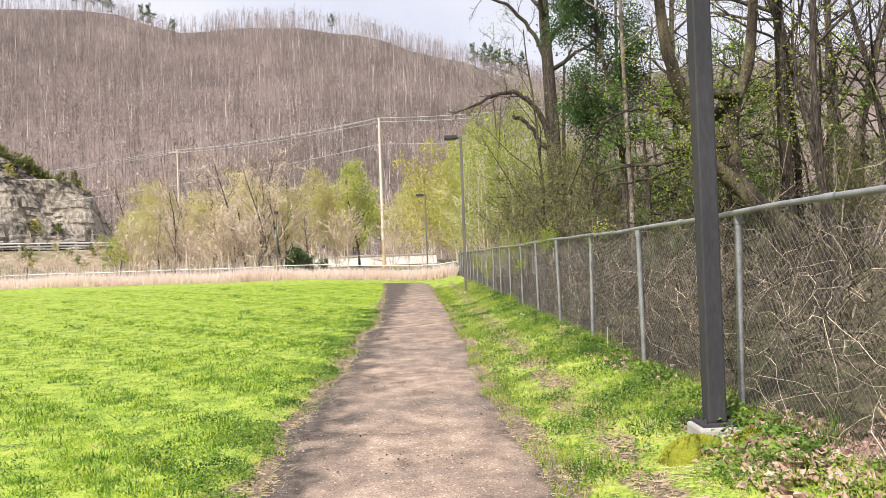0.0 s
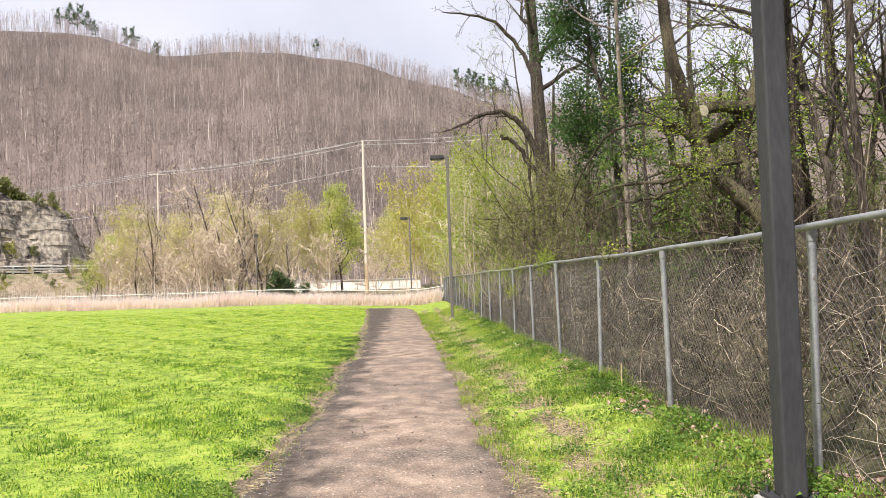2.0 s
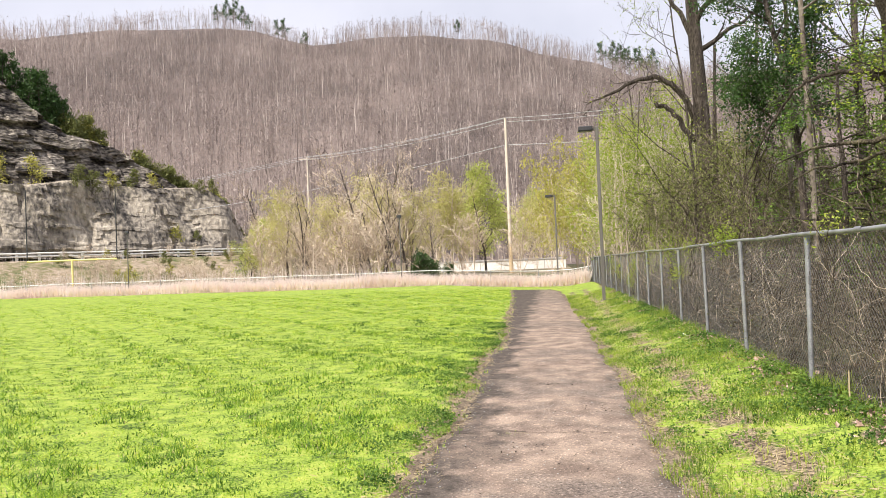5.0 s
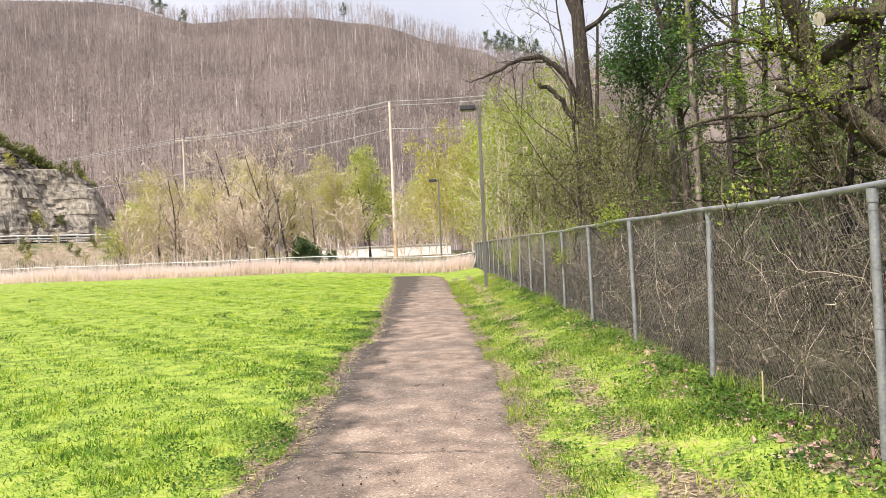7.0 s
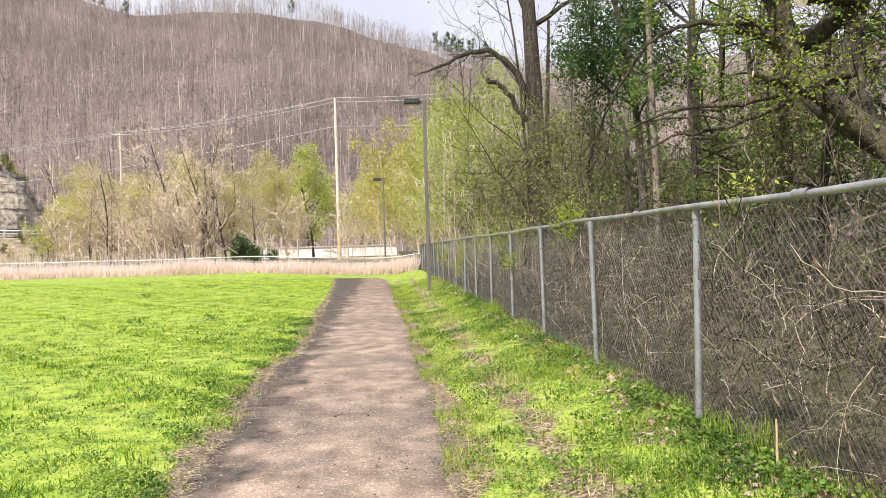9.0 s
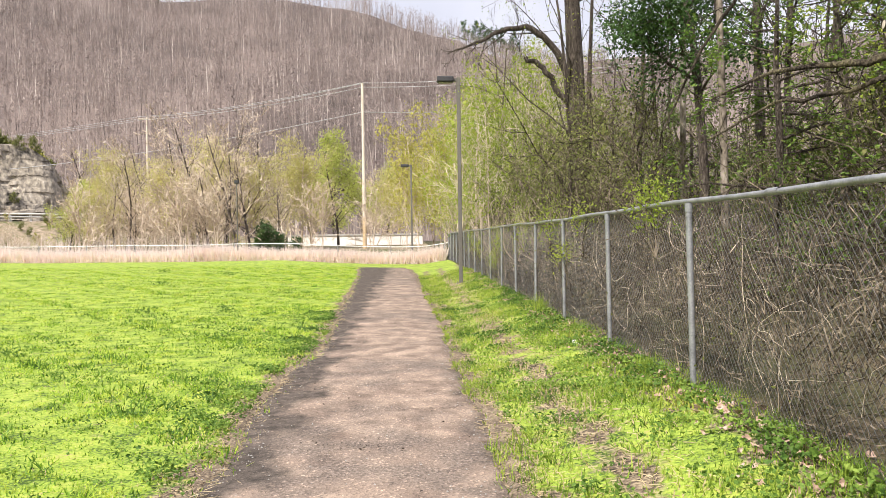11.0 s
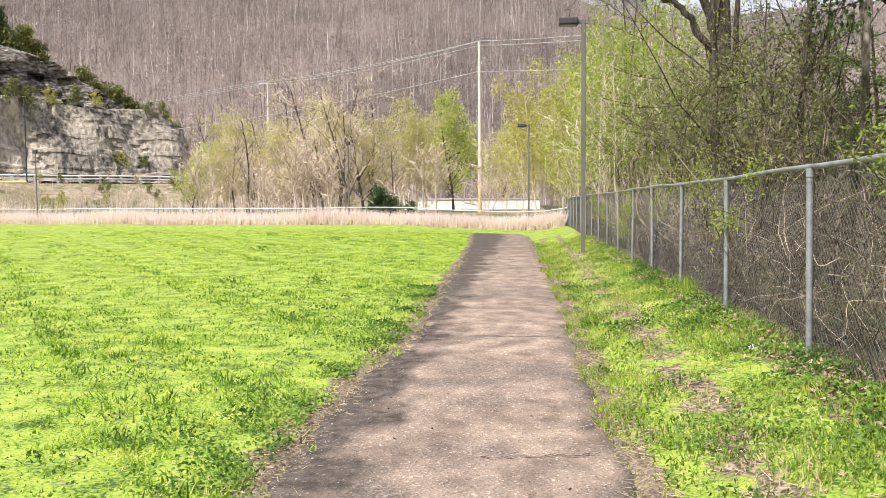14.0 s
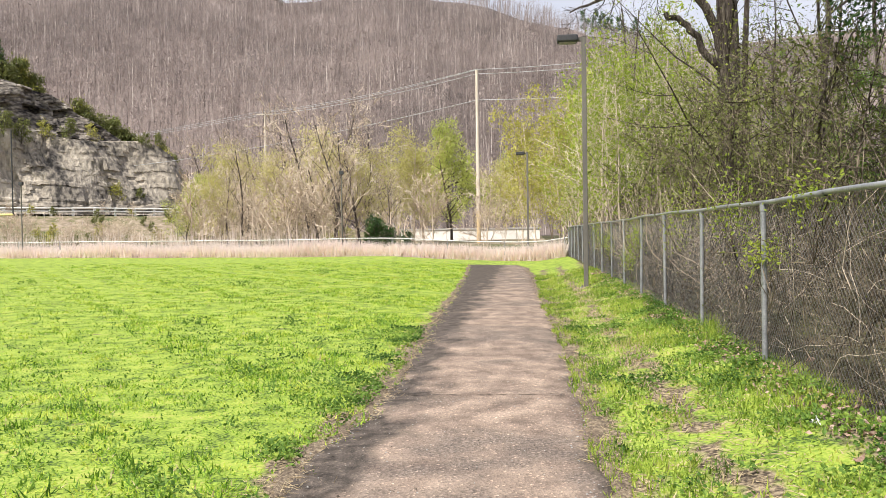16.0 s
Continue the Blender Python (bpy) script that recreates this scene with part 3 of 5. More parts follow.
def build_fence():
    root = new("chain_link_fence")
    tagged(root, "tall galvanised chain-link fence with brown vines growing behind", "fence")
    prng = np.random.default_rng(5)
    for y in POSTS:
        s = Soup()
        z = float(fence_z(y))
        s.tubes([[(0, 0, -0.25), (0, 0, FH * 0.5), (0.0, 0, FH - 0.02)]], 0.0245, 10)
        for k in range(5):
            h = 0.12 + 0.3 * k
            s.tubes([[(0, 0, h), (0, 0, h + 0.008)]], 0.0275, 10)
        s.tubes([[(0, 0, FH - 0.07), (0, 0, FH + 0.0)]], 0.029, 10)
        p = s.object("post", ["steel"], True, root)
        p.location = (FX, y, z)
        p.rotation_euler = (radians(prng.normal(0, 0.5)), radians(prng.normal(0, 0.6)), 0)
    ys = np.linspace(POSTS[0], POSTS[-1], 90)
    rail = np.stack([np.full(90, FX), ys, fence_z(ys) + FH + 0.012 + 0.006 * np.sin(ys * 2.1)], 1)
    Soup().tubes(rail[None], 0.020, 10).object("top_rail", ["steel"], True, root)
    for y in POSTS[:-1]:
        s = Soup().tubes([[(FX, y + 1.1, fence_z(y + 1.1) + FH + 0.012), (FX, y + 1.25, fence_z(y + 1.2) + FH + 0.012)]], 0.0245, 10)
        s.object("rail_sleeve", ["steel"], True, root)
    pitch = 0.062
    y0 = np.arange(POSTS[0] - FH, POSTS[-1], pitch)
    for sign, off in ((1, 0.031), (-1, 0.035)):
        u = np.linspace(0, 1, 4)
        h = FH - 0.02
        if sign > 0:
            Y = y0[:, None] + h * u * 0.92
        else:
            Y = y0[:, None] + FH - h * u * 0.92
        Y = np.clip(Y, POSTS[0], POSTS[-1])
        bulge = 0.012 * np.sin(Y * 1.7) * np.sin(u * 3.1)
        P = np.stack([FX + 0.0 * Y + off + bulge, Y, fence_z(Y) + 0.02 + h * u], -1)
        s = Soup().tubes(P, 0.0015, 3)
        tagged(s.object("wire_mesh", ["wire"], False, root), kind="stuff")
    return root


build_fence()


# ---- posts, lamps and lines ----
def lamp_post(dark, height=6.0, size=0.13):
    """Square steel post on a concrete footing, with a flat box lantern on a short arm."""
    root = new("lamp_post")
    paint = "dark_paint" if dark else "grey_paint"
    h = size / 2
    s = Soup()
    n = 5
    for k in range(n):
        z0, z1 = 0.09 + (height - 0.09) * k / n, 0.09 + (height - 0.09) * (k + 1) / n
        s.box((-h, -h, z0), (h, h, z1))
    bm = bmesh.new()
    ob = s.object("post", [paint], False, root)
    bm.from_mesh(ob.data)
    bmesh.ops.remove_doubles(bm, verts=bm.verts, dist=0.001)
    bm.to_mesh(ob.data)
    bm.free()
    bevelled(ob, 0.014)
    base = Soup().box((-0.15, -0.15, -0.3), (0.15, 0.15, 0.075)).object("footing", ["concrete"], False, root)
    bevelled(base, 0.02)
    plate = Soup().box((-0.12, -0.12, 0.075), (0.12, 0.12, 0.095))
    for x in (-0.09, 0.09):
        for y in (-0.09, 0.09):
            plate.tubes([[(x, y, 0.09), (x, y, 0.13)]], 0.012, 6)
    plate.object("base_plate", [paint], False, root)
    arm = Soup().box((-0.16, -0.035, height - 0.12), (-h + 0.01, 0.035, height - 0.03)).object("arm", [paint], False, root)
    head = Soup().box((-0.62, -0.17, height - 0.14), (-0.14, 0.17, height + 0.02)).object("lantern", ["dark_paint"], False, root)
    bevelled(head, 0.03)
    Soup().box((-0.57, -0.12, height - 0.16), (-0.19, 0.12, height - 0.139)).object("lens", ["lamp_glass"], False, root)
    return root


near = lamp_post(True)
near.matrix_basis = pose(1.885, 4.18, 0.235)
tagged(near, "dark grey square steel lamp post on a concrete footing", "lamp post", "lamp posts along the path")
mid = lamp_post(False, 6.0, 0.105)
mid.matrix_basis = pose(1.51, 29.3, 0.12)
tagged(mid, "weathered grey steel lamp post with a box lantern", "lamp post", "lamp posts along the path")
copy_thing(mid, pose(0.2, 54.4, -0.06))


def field_post():
    root = new("field_post")
    Soup().tubes([[(0, 0, -0.2), (0, 0, 2.2), (0, 0, 4.5)]], [[0.04, 0.036, 0.032]], 8).object("post", ["grey_paint"], True, root)
    hd = Soup().box((-0.12, -0.1, 4.45), (0.12, 0.1, 4.66)).object("floodlight", ["dark_paint"], False, root)
    bevelled(hd, 0.03)
    return tagged(root, "slim dark floodlight post at the field edge", "lamp post", "posts at the field edge")


fp = field_post()
fp.matrix_basis = pose(-9.85, 53.0, 0.37)
copy_thing(fp, pose(-30.6, 56.4, 0.4))


def goal():
    """American football goal: yellow gooseneck post, pale crossbar, dark uprights."""
    root = new("goal_post")
    Soup().tubes([[(0, 0.0, -0.2), (0, 0, 1.6), (0, 0, 2.75)]], 0.075, 10).object("post", ["yellow_paint"], True, root)
    Soup().tubes([[(-3.4, 0, 2.75), (0, 0, 2.75), (3.4, 0, 2.75)]], 0.065, 8).object("crossbar", ["yellow_paint"], True, root)
    for x in (-3.4, 3.4):
        Soup().tubes([[(x, 0, 2.75), (x, 0, 8.2)]], 0.045, 8).object("upright", ["dark_paint"], True, root)
    return tagged(root, "yellow football goal post with dark uprights on grass", "goal post")


goal().matrix_basis = pose(-36.2, 58.4, 0.42, 0, 0, 8)


def utility_pole(height, arm):
    root = new("utility_pole")
    Soup().tubes([[(0, 0, -1), (0, 0, height * 0.5), (0, 0, height)]], [[0.20, 0.165, 0.125]], 10).object("pole", ["pole_wood"], True, root)
    if arm:
        Soup().box((-1.2, -0.06, height - 0.35), (1.2, 0.06, height - 0.2)).object("crossarm", ["pole_wood"], False, root)
    for x in ((-1.1, 0, 1.1) if arm else (-0.12, 0.12)):
        z = height - 0.2 if arm else height - 0.1
        Soup().tubes([[(x, 0, z), (x, 0, z + 0.12), (x, 0, z + 0.2)]], [[0.035, 0.06, 0.03]], 8).object("insulator", ["concrete"], True, root)
    return root


UP, UT = (-4.2, 83.0), 16.3
pole = utility_pole(UT + 0.6, False)
Soup().tubes([[(0, 0, -0.5), (0, 0, 2.0), (0, 0, 4.2)]], [[0.208, 0.195, 0.186]], 12).object("guard", ["pole_guard"], True, pole)
pole.matrix_basis = pose(*UP, -0.6)
tagged(pole, "tall bare wooden utility pole behind the field", "utility pole", "utility poles")
FP, FT = (-37.8, 125.0), 19.4
pole2 = utility_pole(FT, True)
pole2.matrix_basis = pose(*FP, 0.3, 0, 0, 15)
tagged(pole2, "wooden utility pole with a crossarm in the trees", "utility pole", "utility poles")


def cable(a, b, sag, r=0.03, n=24):
    a, b = np.array(a), np.array(b)
    u = np.linspace(0, 1, n)[:, None]
    p = a + (b - a) * u
    p[:, 2] -= (4 * sag * u * (1 - u))[:, 0]
    return p, np.full(n, r)


def build_cables():
    for dx, dz in ((-0.12, 0.05), (0.12, 0.05), (0.0, -0.35)):
        s = Soup()
        p, r = cable((UP[0] + dx, UP[1], UT + dz), (FP[0] + dx * 9, FP[1] - 0.2, FT + 0.3 + dz), 0.5)
        s.tubes(p[None], r, 4)
        p, r = cable((FP[0] + dx * 9, FP[1] - 0.2, FT + 0.3 + dz), (FP[0] - 62, FP[1] + 20, FT - 3.2 + dz), 0.5)
        s.tubes(p[None], r, 4)
        p, r = cable((UP[0] + dx, UP[1], UT + dz), (UP[0] + 40, UP[1] - 28, UT - 0.5 + dz), 1.3)
        s.tubes(p[None], r, 4)
        tagged(s.object("power_line", ["line_wire"]), "thin grey power line strung between utility poles", "cable", "power lines")
    s = Soup()
    for a, b, sag in (((UP[0], UP[1], UT - 2.7), (-66, 122, 11.5), 1.0), ((UP[0], UP[1], UT - 2.7), (UP[0] + 40, UP[1] - 26, UT - 4.5), 0.8)):
        p, r = cable(a, b, sag)
        s.tubes(p[None], r * 1.2, 4)
    tagged(s.object("telephone_line", ["line_wire"]), "lower telephone cable strung from the utility pole", "cable", "power lines")


build_cables()


# ---- low fence with dry grass at the end of the field ----
def build_low_fence():
    root = new("low_fence")
    tagged(root, "low chain-link fence with a pale top rail at the field end", "fence")
    xs = np.arange(-70, 2.3, 3.0)
    for x in xs:
        p = Soup().tubes([[(0, 0, -0.2), (0, 0, 1.0)]], 0.03, 8).object("post", ["steel"], True, root)
        p.location = (x, low_fence_y(x), land(x, low_fence_y(x)))
    xr = np.linspace(-70, 2.2, 60)
    Soup().tubes(np.stack([xr, low_fence_y(xr), land(xr, low_fence_y(xr)) + 0.95], 1)[None], 0.024, 8).object("top_rail", ["white_rail"], True, root)
    x0 = np.arange(-70, 1.4, 0.12)
    s = Soup()
    for sg in (1, -1):
        u = np.linspace(0, 1, 3)
        X = x0[:, None] + (u if sg > 0 else 1 - u) * 0.9
        s.tubes(np.stack([X, low_fence_y(X) - 0.03, land(X, low_fence_y(X)) + 0.03 + 0.95 * u[None].repeat(len(x0), 0)], -1), 0.003, 3)
    tagged(s.object("wire_mesh", ["wire"], False, root), kind="stuff")


build_low_fence()


def build_dry_rush():
    n = 52000
    x = 2.0 - 62 * rng.uniform(0, 1, n)
    y = low_fence_y(x) - 0.45 + rng.exponential(0.9, n)
    b = np.stack([x, y, land(x, y) - 0.02], 1)
    h = rng.uniform(0.35, 1.0, n) * (0.75 + 0.35 * (np.sin(x * 0.7) * np.sin(x * 0.23 + 1) + 1) / 2) * 1.05
    s = Soup().blades(b, h, rng.uniform(0.04, 0.09, n), 0.6)
    n = 3000
    x = rng.uniform(-75, -12, n)
    y = low_fence_y(x) + 2 + rng.exponential(6, n)
    s.blades(np.stack([x, y, land(x, y)], 1), rng.uniform(1.0, 2.0, n), 0.03, 0.3)
    tagged(s.object("dry_grass", ["rush_pink"]), "tall pale pinkish dead grass along the low fence", "dry grass", kind="stuff")


build_dry_rush()


# ---- retaining wall, road, guard rail and rock cut ----
def build_wall():
    root = new("white_parapet")
    s = Soup()
    for k in range(6):
        x0 = -14 + 2.6 * k
        s.box((x0 + 0.02, 100.0, -1.0), (x0 + 2.58, 100.4, 1.95))
    bevelled(s.object("panel", ["white_wall"], False, root), 0.03)
    bevelled(Soup().box((-14.1, 99.9, 1.95), (1.7, 100.5, 2.15)).object("coping", ["concrete"], False, root), 0.03)
    tagged(root, "long white concrete parapet wall beyond the field", "wall")


build_wall()
ROAD = [(-37.7, 112.0), (-0.61, -0.79), (0.79, -0.61)]


def road_point(a, b):
    (px, py), (ux, uy), (nx, ny) = ROAD
    return px + ux * a + nx * b, py + uy * a + ny * b


def build_road():
    a = np.arange(-10, 90, 3.0)
    s = Soup()
    rows = []
    for b in (-1.0, -4.0, -8.0):
        x, y = road_point(a, b)
        rows.append(np.stack([x, y, land(x, y) + 0.06], 1))
    v = np.stack(rows, 1)
    i = (np.arange(len(a) - 1)[:, None] * 3 + np.arange(2)[None]).ravel()
    s.add(v, np.stack([i, i + 3, i + 4, i + 1], 1))
    tagged(s.object("road", ["asphalt"], True), "grey asphalt road below the rock cut", "road", kind="structure")
    root = new("guard_rail")
    tagged(root, "white guard rail with posts along the road", "guard rail")
    for k in np.arange(-8, 72, 2.4):
        x, y = road_point(k, 0)
        p = Soup().box((-0.1, -0.1, -0.4), (0.1, 0.1, 1.0)).object("post", ["white_rail"], False, root)
        p.location = (x, y, land(x, y))
    ar = np.arange(-8, 72, 1.6)
    x, y = road_point(ar, 0.12)
    for h in (0.55, 0.9):
        Soup().tubes(np.stack([x, y, land(x, y) + h], 1)[None], 0.1, 6).object("rail", ["white_rail"], False, root)


build_road()


CLIFF_A = (-8, -4, -2, 0, 1.5, 4, 8, 12, 15, 19, 22, 25, 30, 36, 42, 90)
CLIFF_Z = (3.4, 4.4, 6.2, 8.6, 11.0, 12.8, 14.8, 17.5, 19.8, 20.4, 21.2, 23.2, 28.0, 32.0, 35.0, 44.0)


def cliff_top(a):
    return np.interp(a, CLIFF_A, CLIFF_Z)


def build_cliff():
    """Rock cut in two tiers: a tan slab with level seams, a ledge, and dark jointed blocks above it."""
    na, nv = 230, 130
    a = np.linspace(-8, 72, na)
    A, V = np.meshgrid(a, np.linspace(0, 1, nv), indexing="ij")
    top = cliff_top(A) - 3.3
    H = V * (top + 3.0)
    ledge = 9.9 + 0.02 * A + 0.35 * np.sin(A * 0.35) - 0.5 * step(20, 30, A)
    upper = step(-0.2, 0.3, H - ledge)
    over = np.clip(H - top, 0, None)
    Z = np.minimum(H, top)

    def hashed(u):
        q = np.sin(u) * 43758.5453
        return q - np.floor(q)

    course = np.floor(Z / (0.55 + 0.45 * upper) + 0.6 * np.sin(A * 0.11) + 0.25 * np.sin(A * 0.9))
    block = np.floor(A / (1.3 + 0.7 * upper) + hashed(course * 3.1) * 2)
    jag = hashed(course * 12.9898 + block * 78.233)
    joint = hashed(block * 5.3) < 0.25
    seam = hashed(course * 7.77) < 0.3
    depth = 9 + 0.34 * Z + 5.0 * upper + 2.2 * over
    depth = depth + upper * (1.5 * (jag - 0.5) + 0.8 * np.where(seam, 1, 0)) + (1 - upper) * (0.14 * (jag - 0.5) + 0.11 * np.where(seam, 1, 0) + 0.20 * np.where(joint, 1, 0) + 0.5 * step(0.72, 0.95, np.sin(A * 1.35 + 0.8 * np.sin(Z * 0.7) + 2.0 * np.sin(A * 0.37))) * step(-0.2, 0.5, np.sin(A * 0.53 + Z * 0.4)))
    depth = depth + (1 - upper) * 0.9 * step(1.8, 0.6, Z) * np.where(course % 2 == 0, 0.0, 0.8) + 0.8 * wave(A, Z, 0.2, 4.0)
    depth = depth + step(4, -8, A) * (4 + 0.6 * Z)
    X, Y = road_point(A, -depth)
    Z = Z + 1.2 + 3.3 * step(-8, -3, A) + 0.12 * jag
    i = (np.arange(na - 1)[:, None] * nv + np.arange(nv - 1)[None]).ravel()
    f = np.stack([i, i + 1, i + nv + 1, i + nv], 1)
    kind = np.where(over > 0.05, 2, np.where(upper > 0.5, 1, 0))[:-1, :-1].ravel()
    v = np.stack([X, Y, Z], -1).reshape(-1, 3)
    s = Soup()
    for k in range(3):
        sel = f[kind == k]
        used, inv = np.unique(sel, return_inverse=True)
        s.add(v[used], inv.reshape(-1, 4), k)
    # wooded shoulder behind the brink
    vb = np.linspace(0, 1, 12)
    A2, V2 = np.meshgrid(a, vb, indexing="ij")
    d2 = depth[:, -1:] + V2 * 40
    X2, Y2 = road_point(A2, -d2)
    Z2 = Z[:, -1:] + V2 * 9 - 30 * V2 ** 3 + 0.4 * wave(A2, d2, 0.3, 1.0) * V2
    i = (np.arange(na - 1)[:, None] * 12 + np.arange(11)[None]).ravel()
    s.add(np.stack([X2, Y2, Z2], -1), np.stack([i, i + 1, i + 13, i + 12], 1), 2)
    ob = s.object("rock_cut", ["rock", "rock_dark", "scrub"], False)
    tagged(ob, "layered tan and dark rock cut above the road", "cliff", kind="structure")
    return A, V, X, Y, Z, X2, Y2, Z2


CLIFF = build_cliff()


def path_crack(y0, x0, x1, w):
    """A jagged dark crack across the path, a narrow sunk strip."""
    n = 40
    x = np.linspace(x0, x1, n)
    y = y0 + np.cumsum(rng.normal(0, 0.012, n)) - 0.05 * (x - x0)
    h = w * rng.uniform(0.3, 1.0, n)
    top = 0.0315 + 0.004
    v = np.concatenate([np.stack([x, y - h, np.full(n, top)], 1), np.stack([x, y + h, np.full(n, top)], 1)])
    i = np.arange(n - 1)
    s = Soup().add(v, np.stack([i, i + 1, i + 1 + n, i + n], 1))
    tagged(s.object("path_crack", ["crack"]), "jagged dark crack across the worn path", "crack", "cracks in the path")


for y0, x0, x1, w in ((8.95, -1.35, 0.25, 0.010), (17.3, -1.1, 0.45, 0.012), (5.6, -0.9, -0.2, 0.008), (13.0, -0.2, 0.5, 0.008)):
    path_crack(y0, x0, x1, w)


# ---- trees ----
def polyline(start, direction, length, k, wob, up=0.0):
    """Wandering polylines (n, k, 3) from starts along directions."""
    n = len(start)
    d = direction / (np.linalg.norm(direction, axis=1, keepdims=True) + 1e-9)
    p = [np.asarray(start, float)]
    seg = (np.broadcast_to(length, (n,)) / (k - 1))[:, None]
    for _ in range(k - 1):
        d = d + rng.normal(size=(n, 3)) * wob + np.array([0, 0, up])
        d /= np.linalg.norm(d, axis=1, keepdims=True) + 1e-9
        p.append(p[-1] + d * seg)
    return np.stack(p, 1)


def shoots(P, R, m, t0, t1, length, spread, k, wob, up=0.0, thin=0.6, tip=0.25, taper=True):
    """m side branches on each polyline of P."""
    n, kk = P.shape[:2]
    t = (t0 + (t1 - t0) * (np.arange(m)[None] + rng.uniform(0, 1, (n, m))) / m) * (kk - 1)
    i = np.minimum(t.astype(int), kk - 2)
    u = (t - i)[..., None]
    rows = np.arange(n)[:, None]
    a, b = P[rows, i], P[rows, i + 1]
    start = (a + (b - a) * u).reshape(-1, 3)
    d = (b - a).reshape(-1, 3)
    d /= np.linalg.norm(d, axis=1, keepdims=True) + 1e-9
    o = np.cross(d, rng.normal(size=d.shape))
    o /= np.linalg.norm(o, axis=1, keepdims=True) + 1e-9
    sp = np.radians(rng.uniform(spread[0], spread[1], len(d)))[:, None]
    way = d * np.cos(sp) + o * np.sin(sp)
    size = np.linalg.norm(P[:, -1] - P[:, 0], axis=1)[:, None].repeat(m, 1)
    fall = (1.15 - 0.6 * t / (kk - 1)) if taper else np.ones_like(t)
    ln = (size * rng.uniform(length[0], length[1], (n, m)) * fall).ravel()
    r0 = (R[rows, i] * thin * rng.uniform(0.7, 1.0, (n, m))).ravel()
    Q = polyline(start, way, ln, k, wob, up)
    return Q, r0[:, None] * np.linspace(1, tip, k)[None]


def trunk_line(height, r, k=9, lean=(0, 0), wob=0.05):
    P = polyline(np.zeros((1, 3)), np.array([[lean[0], lean[1], 1.0]]), height, k, wob, 0.03)
    R = r * np.linspace(1, 0.25, k)[None] ** 0.8
    R[0, 0] *= 1.25
    return P, R


def along(P, per, jitter):
    n, k = P.shape[:2]
    t = rng.uniform(0.15, 1, (n, per)) * (k - 1)
    i = np.minimum(t.astype(int), k - 2)
    rows = np.arange(n)[:, None]
    q = P[rows, i] + (P[rows, i + 1] - P[rows, i]) * (t - i)[..., None]
    return q.reshape(-1, 3) + rng.normal(size=(n * per, 3)) * jitter


def tree(name, height, r, bark="bark_dark", limbs=10, subs=5, twigs=4, leaf=None, per=1, leaf_size=0.1, lo=0.35, lean=(0, 0), spread=(35, 70), limb_len=(0.25, 0.42), up=0.05, wob=0.05, jitter=0.06, sides=7, twig=None, twig_r=1.0, extra=None, far=False, flat=0.0):
    """A tapered trunk with limbs, branches and twigs, and a crown of small leaves where it has any."""
    root = new(name)
    P, R = trunk_line(height, r, 9, lean, wob)
    s = Soup().tubes(P, R, 4 if far else sides)
    L, LR = shoots(P, R, limbs, lo, 0.98, limb_len, spread, 4 if far else 6, 0.16, up, 0.55)
    if extra is not None:
        extra(s, P)
    s.tubes(L, LR, 3 if far else 4)
    s.object("trunk", [bark], True, root)
    S, SR = shoots(L, LR, subs, 0.2, 1.0, (0.3, 0.55), (25, 60), 3 if far else 4, 0.2, up * 0.6, 0.6)
    T, TR = shoots(S, SR, twigs, 0.15, 1.0, (0.35, 0.7), (20, 60), 3, 0.2, up * 0.4, 0.6, 0.4)
    tw = Soup()
    if far:
        tw.ribbons(S, np.maximum(SR, 0.006 * twig_r)).slivers(T[:, 0], T[:, -1], 0.006 * twig_r)
    else:
        tw.tubes(S, np.maximum(SR, 0.006 * twig_r), 3).ribbons(T, np.maximum(TR, 0.004 * twig_r))
    tagged(tw.object("branches", [twig or bark], False, root), kind="stuff")
    if leaf:
        c = along(T, per, jitter)
        lf = Soup()
        if far:
            lf.flecks(c, rng.uniform(0.6, 1.3, len(c)) * leaf_size)
        else:
            lf.leaves(c, rng.uniform(0.6, 1.3, len(c)) * leaf_size, flat=flat)
        tagged(lf.object("foliage", [leaf], False, root), kind="stuff")
    return root


def settled(x, y):
    """Plan coordinates to the ground: the far end swings slightly to the left."""
    return x * (1.02 if x < 0 else 1.0) - 0.0108 * max(y - 18, 0) - (0.12 if x > 2.5 else 0)


def place(ob, x, y, rz=0.0, s=1.0, dz=-0.05):
    x = settled(x, y)
    m = pose(x, y, float(land(x, y)) + dz, 0, 0, rz)
    ob.matrix_basis = m
    ob.scale = (s, s, s)
    return ob


def again(ob, x, y, rz=0.0, s=1.0, dz=-0.05):
    x = settled(x, y)
    c = copy_thing(ob, pose(x, y, float(land(x, y)) + dz, 0, 0, rz))
    c.scale = (s, s, s)
    return c


def smooth(pts, radii, per=5, rough=0.03):
    """A rounded, slightly crooked limb through a few points."""
    p, r = np.array(pts, float), np.array(radii, float)
    q = np.concatenate([[2 * p[0] - p[1]], p, [2 * p[-1] - p[-2]]])
    out, rad = [], []
    for i in range(len(p) - 1):
        for u in np.arange(per) / per:
            a, b, c, d = q[i:i + 4]
            out.append(0.5 * (2 * b + (c - a) * u + (2 * a - 5 * b + 4 * c - d) * u * u + (3 * b - a - 3 * c + d) * u ** 3))
            rad.append(r[i] + (r[i + 1] - r[i]) * u)
    out, rad = np.array(out + [p[-1]]), np.array(rad + [r[-1]])
    out[1:-1] += rng.normal(0, rough, out[1:-1].shape)
    return out[None], rad[None]


